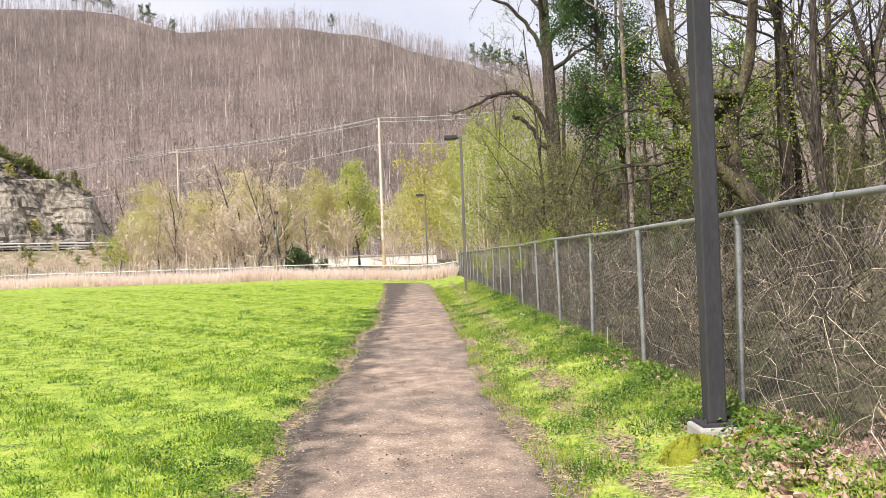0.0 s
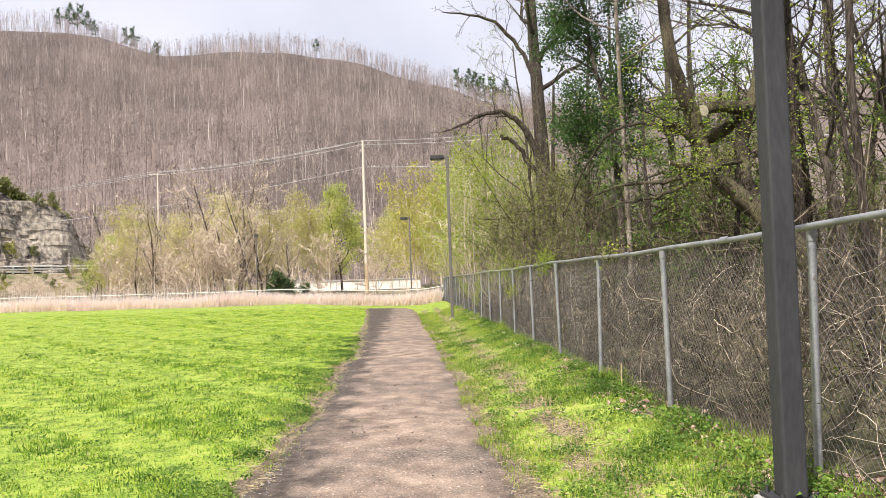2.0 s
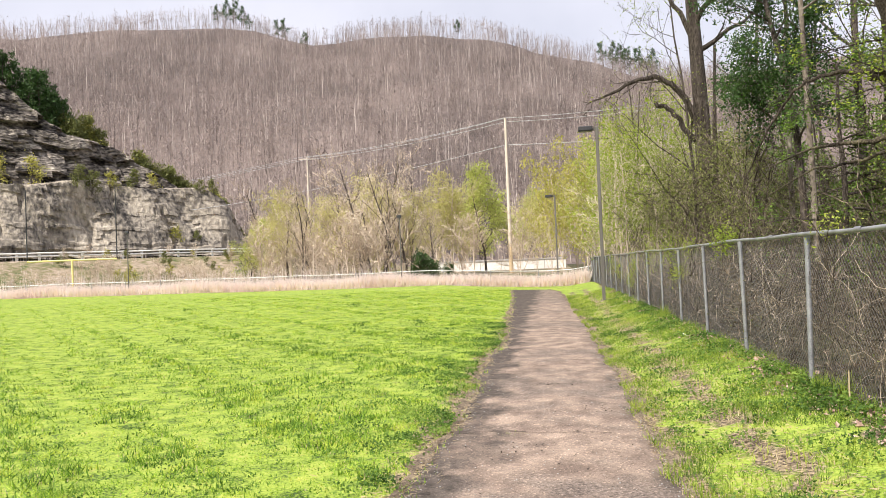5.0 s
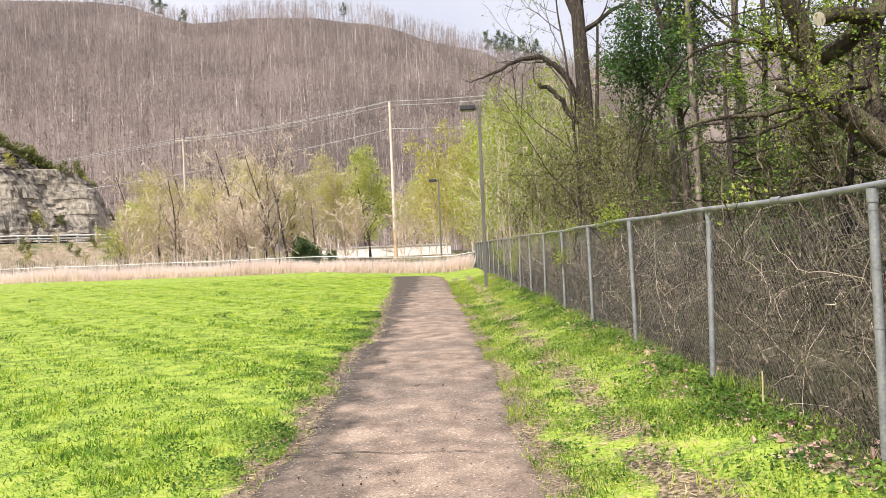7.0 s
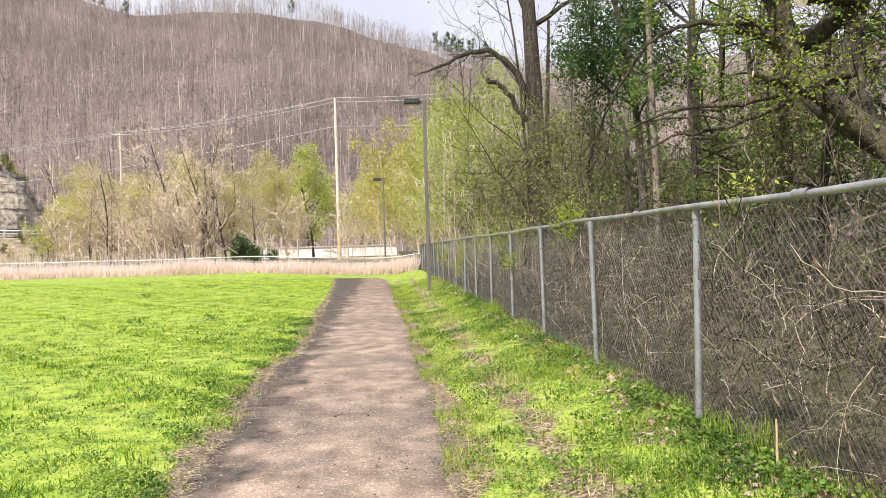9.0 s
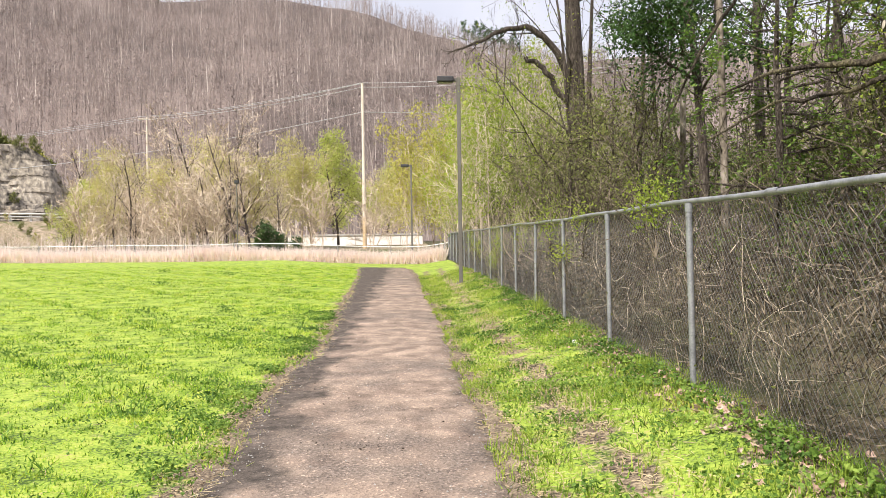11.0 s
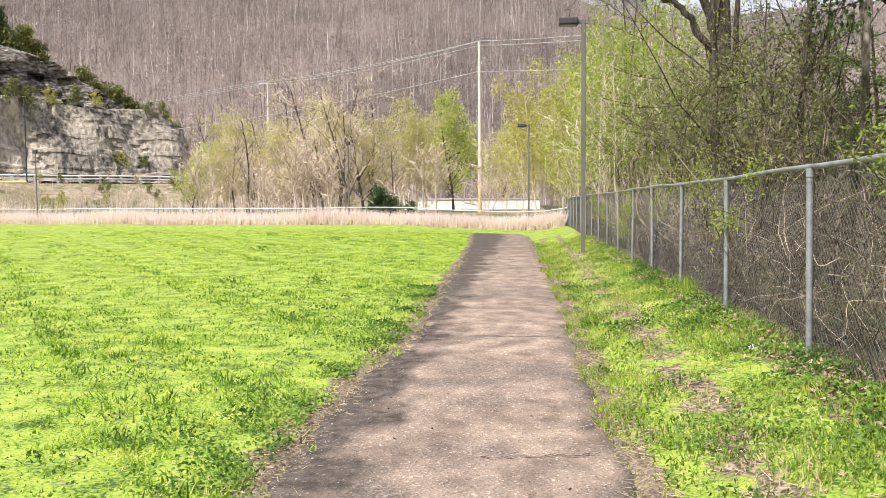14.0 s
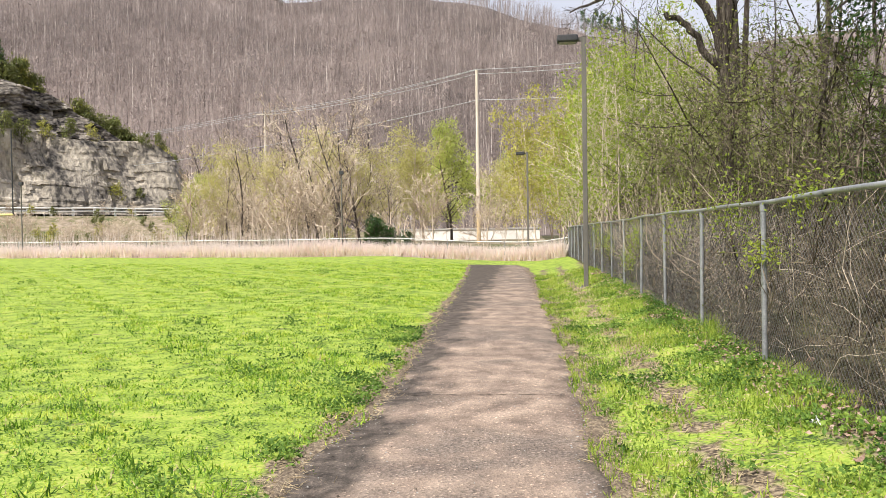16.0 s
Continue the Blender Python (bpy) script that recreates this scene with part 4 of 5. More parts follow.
# the big old tree with a bowed limb and a broken one
def old_limbs(s, P):
    bow = np.array([[(0, 0, 4.7), (-0.35, 0, 6.3), (-1.0, -0.1, 7.5), (-1.9, -0.2, 7.9), (-3.1, -0.3, 7.5), (-4.3, -0.4, 7.0)]])
    bow, br = smooth(bow[0], [0.15, 0.13, 0.11, 0.09, 0.06, 0.02])
    s.tubes(bow, br, 7)
    B, BR = shoots(bow, br, 11, 0.35, 1, (0.2, 0.4), (30, 70), 5, 0.2, -0.02, 0.35)
    s.tubes(B, BR, 3)
    C, CR = shoots(B, BR, 5, 0.2, 1, (0.3, 0.6), (25, 60), 3, 0.2, 0, 0.5)
    s.tubes(C, np.maximum(CR, 0.008), 3)
    s.tubes(*smooth([(0, 0, 5.0), (-0.6, -0.1, 5.8), (-1.2, -0.1, 6.6), (-1.75, -0.15, 6.95)], [0.13, 0.10, 0.09, 0.075]), 7)
    s.tubes([[(0.35, 0.1, -0.2), (0.33, 0.05, 3.0), (0.36, 0, 6.0), (0.5, 0, 9.0)]], [[0.12, 0.1, 0.08, 0.05]], 6)
    up, ur = smooth([(-0.1, 0, 8.8), (-0.9, 0, 10.6), (-2.2, -0.2, 11.7), (-4.0, -0.3, 12.0)], [0.11, 0.085, 0.06, 0.02])
    s.tubes(up, ur, 6)
    B, BR = shoots(up, ur, 9, 0.3, 1, (0.2, 0.4), (30, 70), 5, 0.2, -0.02, 0.35)
    s.tubes(B, BR, 3)
    C, CR = shoots(B, BR, 5, 0.2, 1, (0.3, 0.6), (25, 60), 3, 0.2, 0, 0.5)
    s.tubes(C, np.maximum(CR, 0.008), 3)


A = tree("old_tree", 17, 0.37, "bark_dark", 9, 5, 4, "leaf_yellow", 6, 0.07, 0.5, jitter=0.3, extra=old_limbs, wob=0.012, sides=12, spread=(40, 75))
tagged(place(A, 5.92, 32.4), "big old tree with dark bark and a bowed limb", "tree")
PB = tree("pale_tree", 12, 0.078, "bark_pale", 9, 4, 3, "leaf_spring", 3, 0.05, 0.5, jitter=0.15, wob=0.008)
tagged(place(PB, 5.6, 19.7), "slender pale-barked tree with thin new leaves", "tree")
again(PB, 6.4, 24.0, 120, 1.05)
E1 = tree("holly_tree", 9.5, 0.11, "bark_dark", 24, 6, 5, "leaf_dark", 30, 0.085, 0.38, limb_len=(0.18, 0.30), jitter=0.18, up=0.0)
tagged(place(E1, 5.95, 21.6), "dense dark evergreen tree in the woods", "tree", "evergreens in the woods")
H1 = tree("hemlock_tree", 7.5, 0.12, "bark_dark", 18, 6, 5, "leaf_green", 6, 0.11, 0.10, limb_len=(0.24, 0.40), spread=(75, 100), up=-0.03, jitter=0.09, flat=0.5)
tagged(place(H1, 7.2, 18.8, 0, 0.8), "green hemlock with drooping feathery boughs", "tree", "hemlocks in the woods")
again(H1, 6.3, 15.4, 70, 0.62)
again(H1, 8.8, 22.6, 160, 0.9)
for x, y, s in ((5.2, 17.2, 0.62), (10.5, 18.0, 0.7), (11.5, 24.0, 0.8), (9.6, 9.4, 0.7), (7.6, 26.5, 0.55), (9.4, 30.5, 0.7)):
    again(H1, x, y, x * 77, s)
DT = tree("woodland_tree", 14, 0.14, "bark_dark", 11, 5, 4, None, 1, 0.1, 0.35, sides=9)
tagged(place(DT, 8.0, 15.6), "bare dark-barked tree behind the fence", "tree")


def leaning_tree():
    """An old mossy tree: an upright stem, a leaning one that ends in a stub, broken limbs and long bare arching boughs."""
    root = new("leaning_tree")
    s = Soup()
    stems = [
        ([(6.95, 12.2, 0.1), (6.65, 12.3, 1.2), (6.2, 12.6, 1.91), (5.73, 13.0, 2.62), (5.43, 13.1, 2.94), (5.13, 13.2, 3.18), (4.91, 13.25, 3.30), (4.68, 13.3, 3.36), (4.46, 13.3, 3.42)], [0.27, 0.23, 0.19, 0.15, 0.125, 0.105, 0.08, 0.055, 0.04], 12, 6),
        ([(5.75, 13.0, 2.5), (5.5, 13.5, 2.95), (5.40, 13.95, 3.46), (5.29, 14.1, 3.96), (5.19, 14.1, 4.4), (5.01, 14.0, 4.74), (4.8, 14.0, 5.6), (4.6, 14.1, 8.0), (4.5, 14.2, 11.0)], [0.09, 0.115, 0.13, 0.14, 0.14, 0.135, 0.11, 0.08, 0.04], 12, 12),
        ([(6.2, 12.7, 1.9), (5.98, 13.2, 2.5), (5.88, 13.6, 3.2), (5.95, 13.8, 3.83), (6.12, 13.9, 4.44), (6.34, 13.9, 5.03), (6.6, 14.0, 7.0), (6.9, 14.1, 10.5)], [0.12, 0.125, 0.12, 0.115, 0.11, 0.11, 0.08, 0.04], 12, 16),
        ([(6.0, 14.1, 4.34), (5.69, 14.1, 4.04), (5.38, 14.1, 3.95), (5.19, 14.1, 3.97), (5.0, 14.1, 4.09), (4.85, 14.2, 4.16), (4.68, 14.2, 4.18)], [0.13, 0.12, 0.11, 0.10, 0.08, 0.07, 0.06], 9, 3),
        ([(6.1, 13.8, 4.4), (5.8, 13.75, 4.42), (5.55, 13.7, 4.45), (5.21, 13.6, 4.36)], [0.12, 0.11, 0.105, 0.10], 10, 2),
        ([(4.94, 13.25, 3.26), (4.66, 13.4, 3.17), (4.42, 13.5, 3.13), (4.15, 13.7, 3.13), (3.71, 13.9, 3.11), (3.2, 14.2, 2.9)], [0.06, 0.045, 0.038, 0.03, 0.02, 0.01], 7, 7),
        ([(4.87, 13.25, 3.15), (4.61, 13.3, 2.99), (4.35, 13.5, 2.89), (4.11, 13.7, 2.85), (3.71, 13.9, 2.79), (3.2, 14.3, 2.5)], [0.055, 0.032, 0.027, 0.022, 0.016, 0.01], 7, 7),
        ([(5.13, 13.2, 3.18), (5.36, 13.3, 3.36), (5.74, 13.4, 3.43)], [0.06, 0.05, 0.04], 7, 3),
        ([(4.95, 14.1, 4.22), (4.66, 14.2, 4.24), (4.45, 14.4, 4.31), (4.2, 14.6, 4.34), (3.96, 14.8, 4.26), (3.71, 14.9, 4.07), (3.3, 15.0, 3.4), (3.0, 15.1, 2.7)], [0.05, 0.042, 0.036, 0.03, 0.026, 0.022, 0.015, 0.01], 7, 9),
    ]
    t = Soup()
    leaves, ivy = [], []
    for pts, radii, sides, m in stems:
        P, R = smooth(pts, radii, 4, 0.012)
        s.tubes(P, R, sides)
        end = P[0, -1] - P[0, -2]
        tip = P[0, -1] + end / np.linalg.norm(end) * 0.004
        s.tubes([[P[0, -1], tip]], [[R[0, -1], 0.002]], sides, 1)
        B, BR = shoots(P, np.minimum(R, 0.05), m, 0.35, 1, (0.12, 0.3), (40, 85), 5, 0.22, 0.0, 0.35)
        C, CR = shoots(B, BR, 5, 0.2, 1, (0.3, 0.6), (25, 60), 4, 0.2, 0, 0.6)
        T, TR = shoots(C, CR, 4, 0.2, 1, (0.3, 0.6), (25, 60), 3, 0.2, 0, 0.6)
        t.tubes(B, np.maximum(BR, 0.006), 4).tubes(C, np.maximum(CR, 0.004), 3).ribbons(T, np.maximum(TR, 0.003))
        if sides > 8:
            leaves.append(along(T, 4, 0.12))
            c = along(P[:, :max(4, int(len(P[0]) * 0.6))], 110, 0.0)
            ivy.append(c + rng.normal(size=c.shape) * 0.13)
    s.object("trunk", ["bark_moss", "pole_wood"], True, root)
    tagged(t.object("branches", ["bark_dark"], False, root), kind="stuff")
    tagged(Soup().leaves(np.concatenate(leaves), 0.06, flat=0.5).object("foliage", ["leaf_spring"], False, root), kind="stuff")
    tagged(Soup().leaves(np.concatenate(ivy), rng.uniform(0.04, 0.075, sum(len(c) for c in ivy)), aspect=0.8).object("ivy", ["leaf_green"], False, root), kind="stuff")
    root.location = (-0.08, 0, -0.03)
    return tagged(root, "old mossy tree with a leaning stem and broken limbs", "tree")


leaning_tree()

# slim bare and budding trees of the strip of woods
V1 = tree("woodland_tree", 11, 0.09, "bark_dark", 10, 5, 4, None, lo=0.25)
V2 = tree("woodland_tree", 9, 0.06, "bark_dark", 10, 5, 4, "leaf_spring", 4, 0.06, 0.2, jitter=0.2, limb_len=(0.3, 0.5), spread=(20, 50), up=0.1)
V3 = tree("woodland_tree", 13, 0.13, "bark_dark", 11, 5, 4, "leaf_yellow", 2, 0.06, lo=0.3, lean=(0.12, -0.05), jitter=0.2)
V4 = tree("willow_shrub", 7.5, 0.05, "twig_tan", 14, 7, 4, "leaf_spring", 7, 0.10, 0.03, spread=(12, 38), limb_len=(0.35, 0.55), up=0.12, jitter=0.16, far=True, twig_r=1.6)
V5 = tree("willow_shrub", 7.5, 0.05, "twig_tan", 14, 7, 4, "leaf_yellow", 9, 0.14, 0.05, spread=(15, 45), limb_len=(0.35, 0.55), up=0.1, jitter=0.22, far=True, twig_r=2)
WOOD = "trees in the strip of woods"
for ob, words in ((V1, "bare slim tree in the woods behind the fence"), (V2, "slim tree with scattered new leaves"), (V3, "bare leaning tree in the woods"), (V4, "bright green upright willow shrub in new leaf"), (V5, "yellow-green willow shrub in new leaf")):
    tagged(ob, words, "tree", WOOD)
place(V1, 8.6, 16.5)
place(V2, 4.4, 26.3)
place(V3, 8.2, 9.6, 40)
place(V4, 3.6, 41.0)
place(V5, 2.6, 57.0)
prng = np.random.default_rng(3)
V6 = tree("woodland_tree", 11, 0.12, "bark_dark", 15, 6, 6, None, lo=0.28, limb_len=(0.3, 0.5), spread=(30, 65), lean=(-0.05, 0.02))
tagged(V6, "bare spreading tree with many fine twigs", "tree", WOOD)
place(V6, 8.7, 15.2)
for x, y, s in ((10.4, 18.4, 1.0), (11.8, 21.8, 1.1), (12.8, 19.6, 0.9)):
    again(V6, x, y, x * 53, s)
VF = tree("woodland_tree", 10, 0.10, "bark_dark", 12, 5, 4, "leaf_green", 3, 0.13, 0.12, spread=(25, 60), jitter=0.3, far=True, twig_r=2.0)
VG = tree("woodland_tree", 9, 0.09, "bark_dark", 12, 6, 4, "leaf_spring", 2, 0.11, 0.1, spread=(20, 60), limb_len=(0.3, 0.5), jitter=0.35, far=True, twig_r=2.2)
tagged(VF, "tree with dull green leaves deep in the woods", "tree", WOOD)
tagged(VG, "thin tree with sparse new leaves deep in the woods", "tree", WOOD)
place(VF, 10.5, 38.0)
place(VG, 12.0, 28.0)
for k in range(46):
    x, y = prng.uniform(8.5, 30), prng.uniform(2, 75)
    again((VF, VG, VG)[k % 3], x, y, prng.uniform(0, 360), prng.uniform(0.4, 0.7))
for k in range(7):
    again(VF, prng.uniform(6.8, 10), prng.uniform(23, 46), prng.uniform(0, 360), prng.uniform(0.4, 0.65))
for k in range(7):
    again((V1, V3)[k % 2], prng.uniform(7.5, 12), prng.uniform(6, 40), prng.uniform(0, 360), prng.uniform(0.8, 1.2))
for x, y, k in ((4.6, 36.5, 1), (3.9, 38.2, 1), (7.6, 34.0, 1), (4.3, 44.0, 0), (6.5, 27.5, 0), (4.9, 8.4, 1), (7.2, 6.8, 2), (5.4, 4.6, 1), (6.6, 2.4, 0)):
    again((V1, V2, V3)[k], x, y, prng.uniform(0, 360), prng.uniform(0.75, 1.05))
for k in range(13):
    again(V4, prng.uniform(3.2, 8.5), prng.uniform(33, 56), prng.uniform(0, 360), prng.uniform(0.6, 0.95))
for x, y, s in ((2.9, 37.0, 0.8), (4.8, 39.5, 1.0), (3.0, 45.5, 1.0), (5.2, 47.5, 1.1), (3.2, 50.0, 0.95), (6.8, 43.0, 1.15), (3.0, 32.5, 0.7), (4.4, 34.6, 0.7)):
    again(V4, x, y, prng.uniform(0, 360), s)
for x, y, s in ((1.2, 61.0, 1.1), (4.2, 60.0, 1.2), (0.4, 66.0, 1.0), (3.5, 54.0, 0.9), (2.6, 70.0, 1.25), (6, 66, 1.2)):
    again(V5, x, y, prng.uniform(0, 360), s)

# low undergrowth filling the woods under the trees
VU = tree("understory_shrub", 4.6, 0.03, "twig_brown", 15, 6, 4, "leaf_olive", 5, 0.065, 0.04, spread=(15, 60), limb_len=(0.4, 0.65), jitter=0.22, far=True, twig_r=1.3)
tagged(VU, "twiggy understory shrub with small olive leaves", "shrub", "understory shrubs in the woods")
place(VU, 6.6, 16.9, 0, 0.7)
for x, y, s in ((3.6, 26.5, 0.85), (3.4, 23.4, 0.7), (3.5, 31.2, 0.8)):
    again(VU, x, y, x * 91, s)
for k in range(74):
    y = 16 + 36 * prng.uniform(0, 1) ** 1.2
    again(VU, (4.4 if y > 21 else 6.2) + prng.gamma(1.6, 2.0), y, prng.uniform(0, 360), prng.uniform(0.5, 1.0))


# the belt of scrub and small trees beyond the field
W1 = tree("bare_tree", 9, 0.10, "bark_dark", 13, 6, 5, "bud_tan", 3, 0.07, lo=0.15, spread=(20, 50), limb_len=(0.35, 0.55), up=0.08, twig_r=3.0, far=True, jitter=0.25, twig="twig_tan")
W2 = tree("bare_tree", 7, 0.12, "bark_dark", 14, 7, 5, "bud_tan", 3, 0.08, 0.12, spread=(20, 55), limb_len=(0.35, 0.6), up=0.06, jitter=0.3, twig_r=3.5, far=True, twig="twig_tan")
W3 = tree("budding_tree", 8, 0.12, "twig_tan", 16, 7, 5, "leaf_pale", 11, 0.15, 0.1, spread=(25, 65), limb_len=(0.42, 0.6), jitter=0.4, twig_r=2.5, far=True)
W4 = tree("budding_tree", 9, 0.12, "bark_dark", 16, 7, 5, "leaf_lime", 18, 0.17, 0.1, spread=(30, 65), limb_len=(0.36, 0.52), jitter=0.3, twig_r=2.5, far=True)
W5 = tree("tan_shrub", 4.5, 0.06, "twig_tan", 15, 6, 5, "bud_tan", 1, 0.10, lo=0.03, spread=(15, 60), limb_len=(0.5, 0.8), up=0.05, twig_r=3.5, far=True, jitter=0.25)
BELT = "trees beyond the field"
for ob, words in ((W1, "tall bare tan tree beyond the field"), (W2, "bare brown tree with yellowish buds"), (W3, "rounded tree with pale yellow-green buds"), (W4, "small tree in fresh green leaf"), (W5, "low tangled tan shrub")):
    tagged(ob, words, "tree" if ob is not W5 else "shrub", BELT)
place(W1, -14.5, 74, 0, 1.25)
place(W2, -12.0, 72, 0, 1.0)
place(W3, -9.4, 84, 0, 1.12)
place(W4, -6.4, 90, 0, 1.1)
place(W5, -17, 70)
for x, y, s in ((-16.2, 73, 1.15), (-19.5, 78, 1.1), (-23, 82, 1.0), (-27, 88, 0.9), (-31, 100, 1.0), (-13, 80, 1.1), (-22, 74, 0.9), (-35, 100, 1.0)):
    again(W1, x, y, prng.uniform(0, 360), s)
for x, y, s in ((-15, 71, 0.9), (-18.5, 76, 1.0), (-10.5, 76, 0.8), (-25, 79, 0.9), (-29, 88, 0.8), (-33, 98, 0.9), (-21, 86, 1.0)):
    again(W2, x, y, prng.uniform(0, 360), s)
for x, y, s in ((-11.5, 88, 1.0), (-13.5, 78, 0.9), (-17.5, 80, 0.8), (-8.2, 82, 0.8), (-27, 82, 0.7), (-3.0, 108, 1.0), (-26.5, 76, 0.7), (1.5, 104, 1.0), (5, 96, 1.1), (-0.5, 118, 1.1)):
    again(W3, x, y, prng.uniform(0, 360), s)
for k in range(16):
    x = prng.uniform(-34, -11)
    y = max(66 - (x + 11) * 0.75, -x / 0.36) + prng.uniform(0, 16)
    again((W1, W2, W2, W3)[k % 4], x, y, prng.uniform(0, 360), prng.uniform(0.7, 1.15))
for x, y, s in ((-8.0, 104, 1.0), (-2.0, 122, 1.1), (-28.5, 78, 0.6)):
    again(W4, x, y, prng.uniform(0, 360), s)
for k in range(60):
    x = prng.uniform(-46, 0)
    y = prng.uniform(62, 72) if k % 2 else prng.uniform(72, 96)
    if x > -12 and y > 70:
        x -= 14
    size = 1.0 if x > -0.36 * y else 0.4
    again(W5, x, y, prng.uniform(0, 360), prng.uniform(0.6, 1.1) * size)


# ---- woods on the hills ----
def hill_woods(n, name, az0, az1):
    """Bare trees on the slope: pale trunks and fans of branches."""
    az = np.radians(rng.uniform(az0, az1, n))
    r = np.sqrt(rng.uniform(140.0 ** 2, 562.0 ** 2, n))
    keep = (r < 512) | (rng.uniform(size=n) < np.where(r > 542, 0.8, 0.14))
    az, r, n = az[keep], r[keep], int(keep.sum())
    x, y = r * np.sin(az), r * np.cos(az)
    base = np.stack([x, y, land(x, y) - 0.5], 1)
    h = rng.uniform(8, 15, n) * np.where(r > 512, 0.85, 1.0)
    P = polyline(base, np.tile([0, 0, 1.0], (n, 1)), h, 3, 0.04, 0.05)
    R = (h * rng.uniform(0.006, 0.011, n) * np.where(rng.uniform(size=n) < 0.22, 1.9, 0.8))[:, None] * np.array([1, 0.7, 0.25])
    s = Soup().ribbons(P, R * 0.7)
    L, LR = shoots(P, R, 8, 0.35, 1.0, (0.2, 0.4), (15, 50), 2, 0.08, 0.15, 0.6, 0.4)
    s.slivers(L[:, 0], L[:, -1], 0.07, 1)
    low = np.repeat((r < rng.uniform(300, 520, n)) | (r > 542), 8)
    C = along(L[low], 1, 0.7)
    s.flecks(C, rng.uniform(0.3, 0.75, len(C)), 1)
    tagged(s.object(name, ["hill_trunk", "hill_wood"]), "bare grey-brown spring woods covering the hillside", "woods", kind="stuff")


hill_woods(15000, "hill_woods", -37, 14)
hill_woods(1600, "hill_woods", 14, 42)

CON = tree("pine_tree", 13, 0.2, "bark_dark", 22, 5, 4, "leaf_dark", 3, 0.5, 0.2, limb_len=(0.16, 0.3), spread=(65, 95), jitter=0.3, up=0.0, twig_r=3, far=True)
tagged(CON, "dark green pine on the ridge", "tree", "pines on the slopes")


def polar(az, r):
    return r * math.sin(radians(az)), r * math.cos(radians(az))


place(CON, *polar(-17.2, 545), 0, 1.2)
for az, r, s in ((-17.7, 548, 1.0), (-20.2, 540, 1.1), (-20.7, 545, 1.3), (-21.2, 538, 1.2), (-21.7, 542, 1.0), (-19.6, 535, 0.9), (-15.9, 525, 1.0), (-5.2, 545, 0.8), (5.4, 520, 1.4), (6.0, 515, 1.5), (6.6, 522, 1.4), (4.8, 530, 1.2), (7.3, 510, 1.5), (8.0, 505, 1.4)):
    again(CON, *polar(az, r), prng.uniform(0, 360), s)
SHB = tree("cliff_shrub", 3.0, 0.05, "bark_dark", 14, 5, 4, "leaf_olive", 3, 0.24, 0.05, limb_len=(0.4, 0.6), spread=(30, 80), jitter=0.2, twig_r=3, far=True)
tagged(SHB, "green shrub growing on the rock ledge", "shrub", "shrubs on the rock cut")
SHY = tree("cliff_shrub", 3.0, 0.05, "bark_dark", 14, 5, 4, "leaf_yellow", 3, 0.2, 0.05, limb_len=(0.4, 0.6), spread=(30, 80), jitter=0.2, twig_r=3, far=True)
tagged(SHY, "pale yellowish shrub on the rock ledge", "shrub", "shrubs on the rock cut")


EVS = tree("evergreen_shrub", 1.7, 0.05, "bark_dark", 16, 5, 4, "leaf_dark", 8, 0.13, 0.05, limb_len=(0.6, 0.95), spread=(25, 80), jitter=0.2, twig_r=3, far=True)
tagged(place(EVS, -10.4, 70.2), "low dark evergreen shrub under the bare trees", "shrub", "evergreen shrubs")


def on_cliff(ob, a, d, s, first=False, back=True):
    A0, V0, X0, Y0, Z0, X2, Y2, Z2 = CLIFF
    i = int(np.argmin(np.abs(A0[:, 0] - a)))
    if back:
        j = min(int(d / 40 * 11), 11)
        x, y, z = X2[i, j], Y2[i, j], Z2[i, j]
    else:
        j = int(d * 129)
        x, y, z = X0[i, j], Y0[i, j], Z0[i, j]
    m = pose(x, y, z - 0.15, 0, 0, prng.uniform(0, 360))
    c = ob if first else copy_thing(ob, m)
    c.matrix_basis = m
    c.scale = (s, s, s)


for k in range(16):
    on_cliff(CON, prng.uniform(18, 28), prng.uniform(0, 7), prng.uniform(0.5, 0.8))
on_cliff(SHB, 2, 0, 0.8, True)
on_cliff(SHY, 14, 0, 0.8, True)
for k in range(100):
    a = prng.uniform(-4, 40) if k < 70 else prng.uniform(-5, 20)
    if a > 19 and k % 2:
        on_cliff(CON, a, prng.uniform(0, 10), prng.uniform(0.4, 0.75))
    else:
        on_cliff((SHB, SHB, SHY)[k % 3], a, prng.uniform(0, 5), prng.uniform(0.7, 1.6))
for a, v, s in ((8, 0.14, 0.5), (11, 0.12, 0.7), (13, 0.55, 0.7), (16, 0.5, 0.8), (22, 0.42, 0.9), (24, 0.42, 0.9), (29, 0.37, 1.1), (33, 0.33, 1.0), (19, 0.47, 0.8), (4, 0.75, 0.7), (1, 0.9, 0.8), (6, 0.7, 0.6)):
    on_cliff((SHB, SHY)[int(a) % 2], a, v, s, False, False)
for x, y, s in ((-9.8, 71.0, 0.7), (-11.2, 72.0, 0.6), (-8.6, 73, 0.55)):
    again(EVS, x, y, x * 31, s)
for k in range(90):
    b = prng.uniform(4, 20)
    x, y = road_point(prng.uniform(-6, 32), b)
    again((SHB, W5, SHY)[k % 3], x, y, prng.uniform(0, 360), prng.uniform(0.2, 0.4) if b < 12 else prng.uniform(0.3, 0.6))


